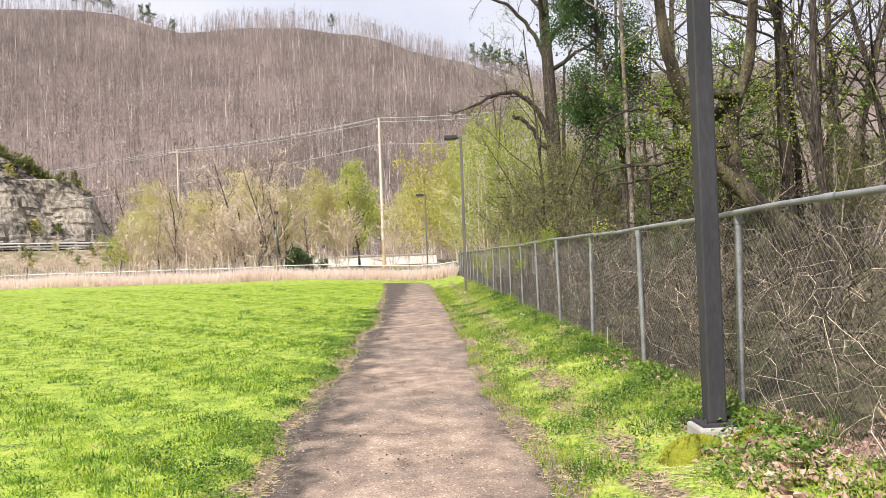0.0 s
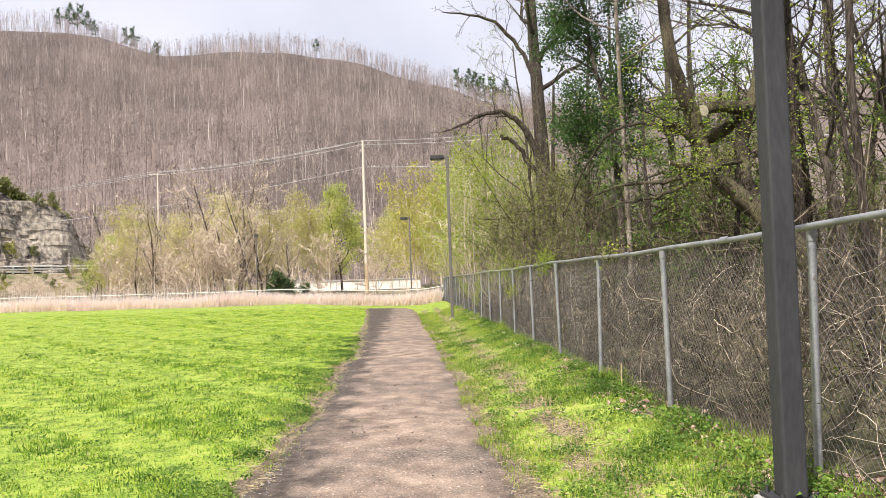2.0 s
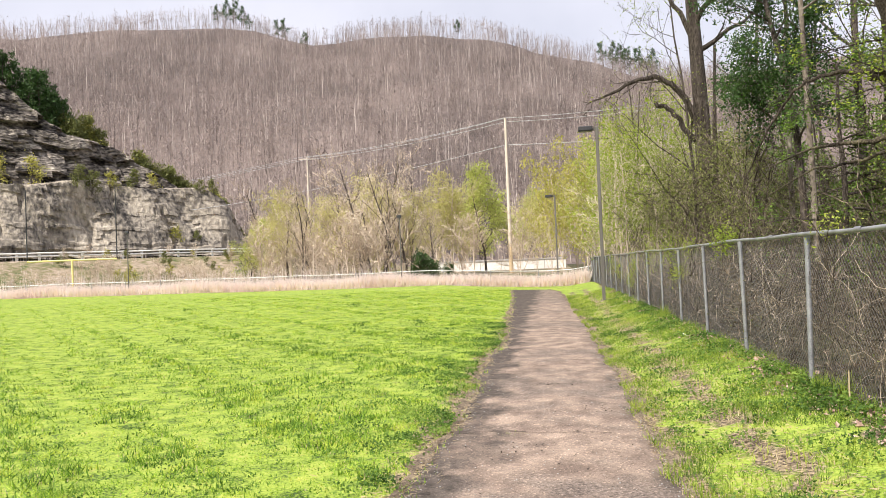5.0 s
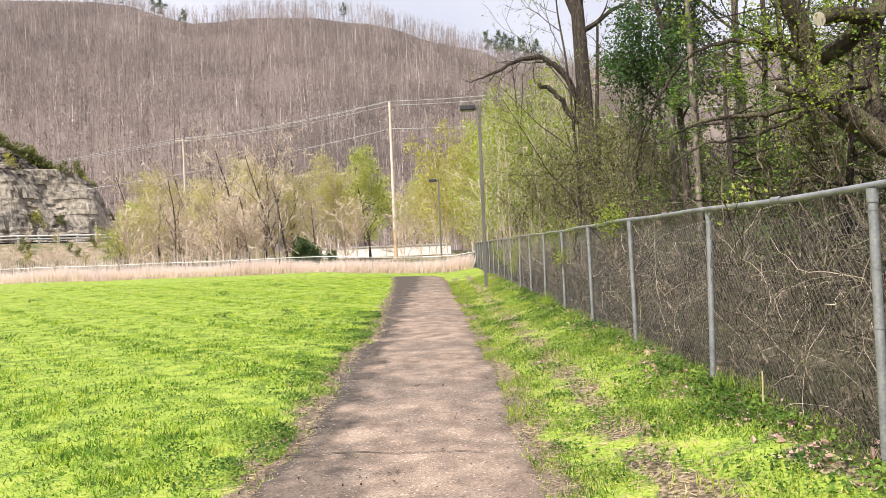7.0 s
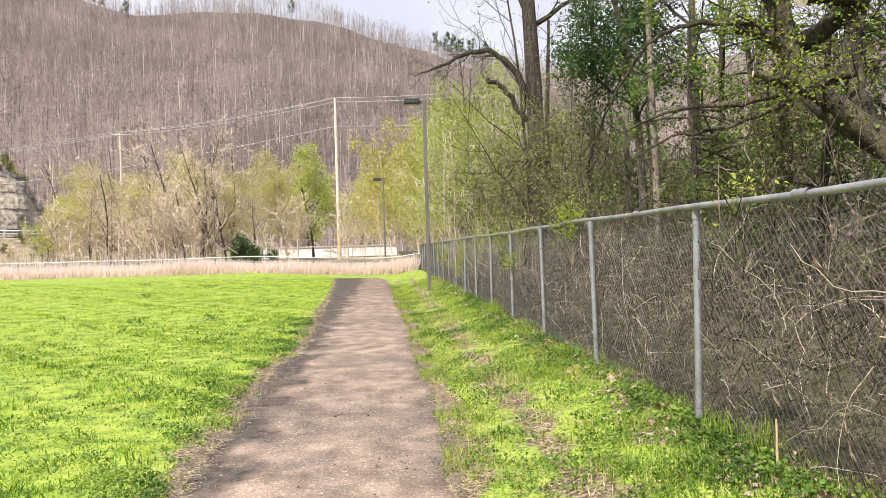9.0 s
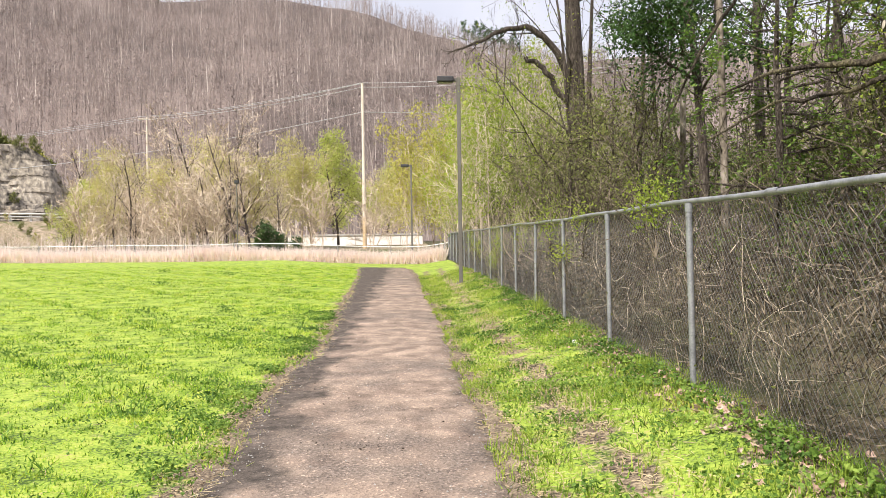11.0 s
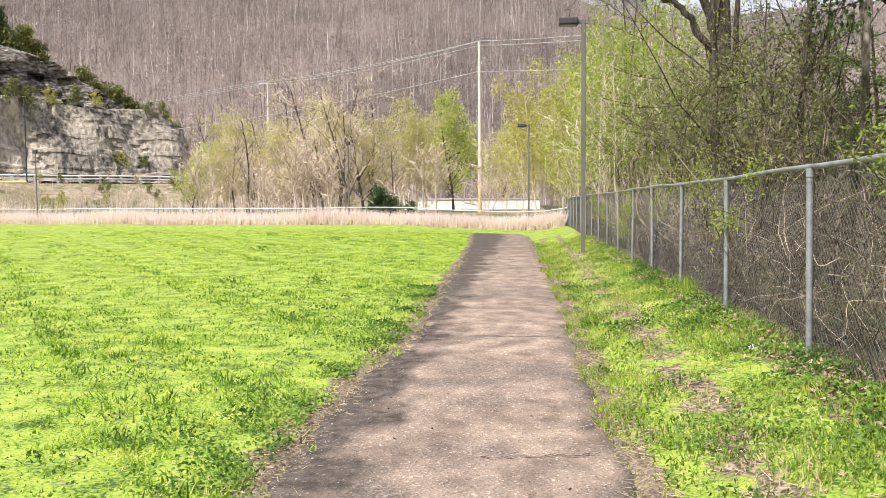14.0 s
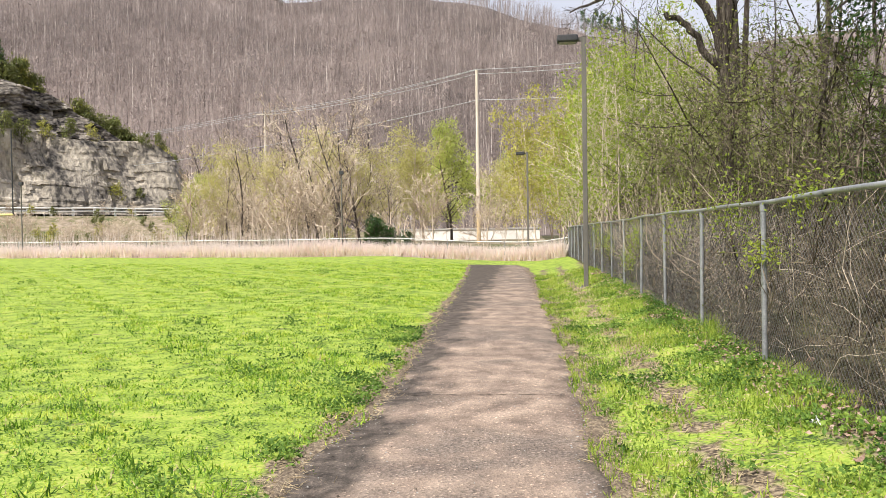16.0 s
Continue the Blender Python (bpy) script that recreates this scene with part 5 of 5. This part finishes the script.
# ---- brush and vines behind the tall fence ----
def build_vines():
    """Dead brown vines and canes tangled in and just behind the wire."""
    m, per = 620, 24
    n = m * per
    cy = -2 + 50 * rng.uniform(0, 1, m) ** 1.2
    y = (cy[:, None] + rng.normal(0, 0.16, (m, per))).ravel()
    x = FX + 0.03 + (rng.exponential(0.2, m)[:, None] + rng.exponential(0.06, (m, per))).ravel()
    lift = (rng.uniform(-0.05, 0.95, m)[:, None] + rng.normal(0, 0.14, (m, per))).ravel()
    base = np.stack([x, y, land(x, y) + np.clip(lift, -0.05, 1.1)], 1)
    d = np.stack([rng.normal(0, 0.3, n), rng.normal(0, 0.8, n), rng.uniform(0.2, 1.5, n)], 1)
    P = polyline(base, d, rng.uniform(0.2, 0.75, n), 4, 0.75, -0.02)
    P = P[P[:, :, 2].max(1) < FZ + FH + 0.1]
    n = len(P)
    P[:, :, 0] = np.maximum(P[:, :, 0], FX + 0.01)
    s = Soup().ribbons(P, rng.uniform(0.0015, 0.0048, n)[:, None] * np.linspace(1, 0.5, 4))
    tagged(s.object("dead_vines", ["twig_brown"]), "tangled dead brown vines on the fence wire", "vines", kind="stuff")


build_vines()


def build_canes():
    """Paler, thicker curling canes among the dead vines."""
    n = 420
    y = 1 + 34 * rng.uniform(0, 1, n) ** 1.3
    x = FX + 0.05 + rng.exponential(0.3, n)
    base = np.stack([x, y, land(x, y) + rng.uniform(0, 1.0, n)], 1)
    d = np.stack([rng.normal(0, 0.3, n), rng.normal(0, 1.0, n), rng.uniform(-0.3, 1.2, n)], 1)
    P = polyline(base, d, rng.uniform(0.5, 1.6, n), 9, 0.30, -0.03)
    P[:, :, 2] = np.maximum(P[:, :, 2], 0.2)
    P = P[P[:, :, 2].max(1) < FZ + FH + 0.12]
    n = len(P)
    P[:, :, 0] = np.maximum(P[:, :, 0], FX + 0.01)
    s = Soup().tubes(P, rng.uniform(0.0015, 0.0032, n)[:, None] * np.linspace(1, 0.5, 9), 3)
    tagged(s.object("curling_canes", ["twig_tan"]), "pale curling bramble canes against the wire", "brambles", kind="stuff")


build_canes()


def build_brush():
    """Canes, saplings and thin bare growth filling the strip of woods."""
    n = 5600
    y = rng.uniform(-3, 56, n)
    x = 2.7 + rng.gamma(1.5, 2.2, n)
    base = np.stack([x, y, land(x, y) - 0.05], 1)
    d = np.stack([rng.normal(0, 0.35, n), rng.normal(0, 0.35, n), np.ones(n)], 1)
    ln = rng.uniform(0.8, 3.4, n)
    ln = np.where(x < 3.6, ln * 0.6, ln)
    P = polyline(base, d, ln, 6, 0.42, -0.03)
    P[:, :, 0] = np.maximum(P[:, :, 0], FX + 0.03)
    R = (ln * rng.uniform(0.0012, 0.0032, n))[:, None] * np.linspace(1, 0.35, 6)
    s = Soup().ribbons(P, R * 1.3)
    Q, QR = shoots(P, R, 3, 0.35, 1, (0.2, 0.45), (25, 70), 3, 0.2, 0, 0.6)
    Q[:, :, 0] = np.maximum(Q[:, :, 0], FX + 0.03)
    s.ribbons(Q, np.maximum(QR, 0.003))
    tagged(s.object("brush", ["twig_brown"]), "dense bare brown brush behind the fence", "brush", kind="stuff")
    c = along(Q[rng.uniform(size=len(Q)) < 0.5], 4, 0.15)
    t = Soup().leaves(c, rng.uniform(0.018, 0.042, len(c)))
    tagged(t.object("brush_leaves", ["leaf_olive"]), "small new green leaves scattered through the brush", "foliage", kind="stuff")
    n = 900
    y = rng.uniform(20, 34, n)
    y = np.where(rng.uniform(size=n) < 0.5, rng.normal(27.5, 2.5, n), y)
    x = 2.6 + rng.exponential(0.5, n)
    base = np.stack([x, y, land(x, y) + 0.3], 1)
    d = np.stack([rng.normal(0, 0.6, n), rng.normal(0, 0.6, n), np.ones(n)], 1)
    P = polyline(base, d, rng.uniform(0.6, 2.0, n), 6, 0.14, -0.08)
    P[:, :, 0] = np.maximum(P[:, :, 0], FX - 0.15)
    s = Soup().tubes(P, rng.uniform(0.003, 0.006, n)[:, None] * np.linspace(1, 0.4, 6), 3)
    tagged(s.object("pale_canes", ["twig_tan"]), "arching pale bramble canes over the fence", "brambles", kind="stuff")


build_brush()


def vine_clump(name, y, z, size, n):
    c = np.stack([FX + rng.normal(0, 0.10, n), y + rng.normal(0, size, n), z + rng.normal(0, size * 0.45, n)], 1)
    s = Soup().leaves(c, rng.uniform(0.022, 0.048, n))
    st = polyline(np.tile([FX + 0.03, y, z - 0.5], (8, 1)), np.tile([0, 0.0, 1.0], (8, 1)) + rng.normal(0, 0.4, (8, 3)), 0.7, 5, 0.2, 0)
    s.tubes(st, 0.004, 3, 1)
    return tagged(s.object(name, ["leaf_spring", "twig_brown"]), "clump of bright green climbing leaves on the fence", "vine", "green vines on the fence")


for y, z, sz, n in ((13.2, 1.86, 0.28, 260), (17.3, 1.35, 0.2, 150), (18.4, 1.75, 0.5, 220), (21.5, 1.75, 0.6, 240), (25.6, 1.5, 0.5, 260), (26.5, 1.0, 0.4, 200), (16.2, 1.8, 0.3, 90), (30.6, 1.3, 0.5, 260), (34, 1.5, 0.6, 280), (9.0, 1.85, 0.15, 40)):
    vine_clump("green_vine", y, z - 0.06, sz, int(n * 2.2))


# ---- verge and field grass ----
def build_grass():
    n, m = 36000, 8
    ty = 0.8 + 45 * rng.uniform(0, 1, n) ** 1.8 + rng.normal(0, 0.9, n)
    tx = -1.1 - rng.exponential(1.0, n) * (2.2 + 0.28 * np.abs(ty))
    size = 0.035 + 0.0015 * np.abs(ty)
    x = (tx[:, None] + rng.normal(size=(n, m)) * size[:, None]).ravel()
    y = (ty[:, None] + rng.normal(size=(n, m)) * size[:, None]).ravel()
    lush = np.repeat((rng.uniform(size=n) < (0.26 + 0.16 * wave(tx, ty, 4.3, 8.0)) * step(34, 10, ty)).astype(bool), m)
    keep = x > -40
    x, y, lush = x[keep], y[keep], lush[keep]
    n = len(x)
    patch = np.clip(0.5 + 0.4 * wave(x, y, 1.7, 2.0) + 0.3 * wave(x, y, 4.7, 5.0), 0, 1)
    h = (0.022 + 0.06 * patch ** 1.6) * rng.uniform(0.5, 1.25, n)
    edge = path_edges(y)[0]
    worn = np.exp(-((x - edge + 0.05) / 0.16) ** 2) * np.clip(0.5 + 0.6 * wave(x, y, 2.3, 1.0), 0, 1)
    k = (x < edge + 0.17 * rng.uniform(size=n) ** 2) & (rng.uniform(size=n) > 0.8 * worn) & (rng.uniform(size=n) < 0.75 + 0.25 * patch)
    b = np.stack([x, y, land(x, y) - 0.004], 1)[k]
    dry = rng.uniform(size=len(b)) < 0.06 + 0.3 * np.exp(-((b[:, 0] + 1.5) / 0.25) ** 2)
    deep = lush[k] & ~dry
    pale = ~lush[k] & ~dry
    s = Soup().blades(b[pale], h[k][pale], 0.008 + 0.0007 * np.abs(y[k][pale]), 1.5)
    s.blades(b[deep], h[k][deep] * 1.25, 0.010 + 0.0007 * np.abs(y[k][deep]), 1.2, 2)
    s.blades(b[dry], h[k][dry] * 0.7, 0.007 + 0.0005 * np.abs(y[k][dry]), 1.4, 1)
    tagged(s.object("field_grass", ["blade", "straw", "lush_blade"]), "short bright green spring grass", "grass", kind="stuff")
    n = 125000
    y = 0.2 + 36 * rng.uniform(0, 1, n) ** 1.4 + rng.normal(0, 0.8, n)
    x = rng.uniform(0.38, 2.45, n)
    worn = np.exp(-((x - 1.25 - 0.1 * np.sin(y * 0.5)) / 0.22) ** 2) * np.clip(0.7 + 0.5 * wave(x, y, 1.1, 7.0), 0, 1)
    patch = np.clip(0.5 + 0.4 * wave(x, y, 2.1, 3.0) + 0.3 * wave(x, y, 5.7, 6.0), 0, 1)
    k = (x > path_edges(y)[1] - 0.05) & (rng.uniform(size=n) > 0.92 * worn) & (rng.uniform(size=n) < 0.35 + 0.65 * patch)
    b = np.stack([x, y, land(x, y) - 0.004], 1)[k]
    h = ((0.03 + 0.06 * patch) * rng.uniform(0.6, 1.4, n))[k]
    dry = rng.uniform(size=len(b)) < 0.09 + 0.35 * np.exp(-((b[:, 0] - 1.28) / 0.25) ** 2)
    s = Soup().blades(b[~dry], h[~dry], 0.008 + 0.0005 * np.abs(y[k][~dry]), 0.9)
    s.blades(b[dry], h[dry] * 0.8, 0.008 + 0.0004 * np.abs(y[k][dry]), 1.4, 1)
    tagged(s.object("verge_grass", ["verge_blade", "straw"]), "uneven green grass on the verge under the fence", "grass", kind="stuff")
    # worn, straw-strewn strip and frayed path edges
    n = 24000
    y = 1.5 + 28 * rng.uniform(0, 1, n) ** 1.4
    side = rng.uniform(size=n)
    a, c = path_edges(y)
    x = np.where(side < 0.3, a + rng.normal(0.0, 0.12, n), np.where(side < 0.6, c + rng.normal(0.08, 0.08, n), 1.25 + 0.1 * np.sin(y * 0.5) + rng.normal(0, 0.25, n)))
    P = polyline(np.stack([x, y, land(x, y) + 0.012], 1), np.stack([rng.normal(size=n), rng.normal(size=n), rng.uniform(-0.02, 0.15, n)], 1), rng.uniform(0.03, 0.11, n), 2, 0)
    s = Soup().slivers(P[:, 0], P[:, 1], 0.003)
    tagged(s.object("dead_straw", ["straw"]), "dry straw strewn along the path edges", "straw", kind="stuff")


build_grass()


def build_weeds():
    """Broad-leaved clover and weeds: clumps of small round leaves."""
    s = Soup()
    n = 150000
    y = 1.0 + 22 * rng.uniform(0, 1, n) ** 1.5
    lo, hi = path_edges(y)
    field = rng.uniform(size=n) < 0.60
    x = np.where(field, lo + 0.03 - rng.exponential(1.0, n) * np.where(rng.uniform(size=n) < 0.35, 0.3, 2.0 + 0.2 * y), rng.uniform(0, 1, n) * (2.3 - hi) + hi)
    patch = 0.5 + 0.22 * wave(x, y, 1.9, 4.0) + 0.36 * wave(x, y, 5.6, 1.0) + 0.2 * np.exp(-((x - lo + 0.35) / 0.3) ** 2) + 0.2 * np.exp(-((x - 2.1) / 0.35) ** 2)
    k = (rng.uniform(0.5, 0.95, n) < patch) & (x > -16) & ((x < lo - 0.1 * rng.uniform(size=n)) | (x > hi + 0.12))
    c = np.stack([x, y, land(x, y) + rng.uniform(0.01, 0.055, n) + 0.03 * np.clip(patch, 0, 1)], 1)[k]
    s.leaves(c, rng.uniform(0.014, 0.028, len(c)) * (1 + 0.03 * c[:, 1]), 0, 0.8, 0.4)
    n = 420
    y = 3.2 + 28 * rng.uniform(0, 1, n) ** 1.4
    x = 2.15 - rng.exponential(0.15, n)
    cx = (x[:, None] + rng.normal(0, 0.06, (n, 12))).ravel()
    cy = (y[:, None] + rng.normal(0, 0.06, (n, 12))).ravel()
    c = np.stack([cx, cy, land(cx, cy) + rng.uniform(0.02, 0.10, len(cx))], 1)
    s.leaves(c, rng.uniform(0.02, 0.055, len(c)), 0, 0.7, 0.4)
    tagged(s.object("weeds", ["clover"]), "low clover and weeds in the grass", "weeds", kind="stuff")


build_weeds()


def build_leaf_litter():
    n = 3000
    near_pole = rng.uniform(size=n) < 0.42
    y = np.where(near_pole, rng.normal(3.0, 0.6, n), rng.uniform(4, 34, n))
    x = np.where(near_pole, rng.normal(2.25, 0.28, n), FX - 0.08 + rng.normal(0, 0.14, n))
    c = np.stack([x, y, land(x, y) + rng.uniform(0.01, 0.035, n)], 1)
    s = Soup().leaves(c, np.where(near_pole, rng.uniform(0.05, 0.12, n), rng.uniform(0.03, 0.09, n)), 0, 0.7, 0.55)
    tagged(s.object("dead_leaves", ["leaf_dead"]), "pinkish brown dead leaves along the fence base", "leaves", kind="stuff")


build_leaf_litter()


def moss_mound(x, y, r, h):
    s = Soup()
    n = 24
    th, u = np.meshgrid(np.linspace(0, 2 * np.pi, n, endpoint=False), np.linspace(0, 1, 8), indexing="ij")
    R = r * np.sin(u * np.pi / 2) * (1 + 0.18 * np.sin(3 * th + 1) + 0.1 * np.sin(7 * th))
    X, Y = x + R * np.cos(th), y + 0.7 * R * np.sin(th)
    Z = land(X, Y) - 0.02 + h * np.cos(u * np.pi / 2) * (1 + 0.15 * np.sin(5 * th + 4 * u))
    i = (np.arange(n)[:, None] * 8 + np.arange(7)[None])
    j = (((np.arange(n) + 1) % n)[:, None] * 8 + np.arange(7)[None])
    s.add(np.stack([X, Y, Z], -1), np.stack([i, j, j + 1, i + 1], -1).reshape(-1, 4))
    k = 500
    t, q = rng.uniform(0, 2 * np.pi, k), np.sqrt(rng.uniform(0, 1, k))
    bx, by = x + r * q * np.cos(t), y + 0.7 * r * q * np.sin(t)
    s.blades(np.stack([bx, by, land(bx, by) + h * np.cos(q * np.pi / 2) - 0.03], 1), 0.05, 0.012, 0.8)
    return tagged(s.object("moss_clump", ["moss"], True), "rounded yellow-green moss clump by the post footing", "moss", "moss clumps")


moss_mound(1.58, 3.82, 0.20, 0.13)
moss_mound(1.98, 3.84, 0.12, 0.07)


def grass_tuft(x, y, h, n=70):
    t = rng.normal(0, 0.05, (n, 2))
    b = np.stack([x + t[:, 0], y + t[:, 1], land(x + t[:, 0], y + t[:, 1])], 1)
    s = Soup().blades(b, rng.uniform(0.5, 1, n) * h, 0.009, 0.6)
    return tagged(s.object("grass_tuft", ["verge_blade"]), "tall tuft of green grass at the fence", "grass tuft", "grass tufts")


for x, y, h in ((2.15, 9.2, 0.26), (2.25, 8.8, 0.3), (2.12, 9.9, 0.2), (2.1, 18.9, 0.4), (2.2, 19.4, 0.35), (2.3, 3.4, 0.3), (2.2, 5.2, 0.22), (-0.62, 8.9, 0.05), (-0.55, 8.92, 0.04), (2.1, 13.0, 0.25)):
    grass_tuft(x, y, h)


def stick(a, b, r):
    s = Soup()
    p = np.linspace(a, b, 6)
    p[1:-1] += rng.normal(0, 0.002, (4, 3))
    s.tubes(p[None], np.linspace(r, r * 0.6, 6)[None], 6)
    return tagged(s.object("stick", ["straw"], True), "pale dry stick leaning at the fence", "stick", "sticks")


stick((2.12, 8.40, 0.24), (2.13, 8.43, 0.60), 0.009)
stick((2.45, 2.6, 0.28), (2.35, 3.0, 0.62), 0.014)


def crumpled(x, y, r):
    s = Soup()
    u, v = np.meshgrid(np.linspace(0, np.pi, 7), np.linspace(0, 2 * np.pi, 10, endpoint=False), indexing="ij")
    k = r * (1 + rng.uniform(-0.35, 0.35, u.shape))
    P = np.stack([x + k * np.sin(u) * np.cos(v), y + k * np.sin(u) * np.sin(v), land(x, y) + r * 0.4 + 0.55 * k * np.cos(u)], -1)
    i = (np.arange(6)[:, None] * 10 + np.arange(10)[None])
    j = (np.arange(6)[:, None] * 10 + ((np.arange(10) + 1) % 10)[None])
    s.add(P, np.stack([i, i + 10, j + 10, j], -1).reshape(-1, 4))
    return tagged(s.object("plastic_scrap", ["litter_white"]), "crumpled white plastic scrap in the grass", "litter")


crumpled(1.92, 15.25, 0.05)


def build_grit():
    n = 1500
    y = 2.5 + 16 * rng.uniform(0, 1, n) ** 1.4
    a, b = path_edges(y)
    u = rng.uniform(0, 1, n)
    u = np.where(rng.uniform(size=n) < 0.5, np.where(u < 0.5, u * 0.2, 1 - (1 - u) * 0.2), u)
    x = a + (b - a) * u
    c = np.stack([x, y, np.full(n, 0.03)], 1)
    s = Soup()
    r = rng.uniform(0.003, 0.010, n)[:, None]
    o = np.array([[1, 0, 0], [-0.5, 0.8, 0], [-0.5, -0.8, 0], [0, 0, 0.8]])
    v = c[:, None] + o[None] * r[:, None] * rng.uniform(0.6, 1.4, (n, 4, 1))
    i = np.arange(n)[:, None] * 4
    s.add(v, np.concatenate([i + np.array([[0, 1, 3, 3]]), i + np.array([[1, 2, 3, 3]]), i + np.array([[2, 0, 3, 3]])]))
    tagged(s.object("grit", ["concrete"]), "small loose stones on the path", "gravel", kind="stuff")


build_grit()


def field_weed(x, y, r):
    """A dark rosette of broad leaves standing out of the lawn."""
    n = 60
    c = np.stack([x + rng.normal(0, r, n), y + rng.normal(0, r * 0.8, n), land(x, y) + rng.uniform(0.02, 0.14, n)], 1)
    s = Soup().leaves(c, rng.uniform(0.04, 0.08, n), 0, 0.5, 0.2)
    return tagged(s.object("field_weed", ["clover"]), "dark leafy weed clump in the lawn", "weed", "weed clumps in the lawn", "stuff")


for x, y, r in ((-9.0, 19.6, 0.14), (-3.8, 23.0, 0.12), (-5.4, 23.0, 0.14), (-5.3, 17.1, 0.10), (-2.9, 18.4, 0.14), (-12.0, 26.0, 0.12), (-7.5, 31.0, 0.15), (-3.4, 28.0, 0.12), (-15.0, 33.0, 0.16), (-6.9, 37.5, 0.16), (-10.5, 41.0, 0.18)):
    field_weed(x, y, r)


def path_debris():
    """Crumbs of soil and dead leaf scattered on the path."""
    n = 420
    spot = rng.integers(0, 6, n)
    cx = np.array([-0.30, 0.05, -0.55, -1.1, 0.2, -0.4])[spot] + rng.normal(0, 0.22, n)
    cy = np.array([4.6, 4.7, 8.3, 5.5, 10.0, 11.8])[spot] + rng.normal(0, 0.12, n)
    far = rng.uniform(size=n) < 0.4
    cx = np.where(far, rng.uniform(-1.4, 0.5, n), cx)
    cy = np.where(far, rng.uniform(3, 16, n), cy)
    c = np.stack([cx, cy, np.full(n, 0.040)], 1)
    s = Soup().leaves(c, rng.uniform(0.008, 0.03, n), 0, 0.6, 0.8)
    tagged(s.object("debris", ["crack"]), "dark crumbs of soil and dead leaf on the path", "debris", kind="stuff")


path_debris()
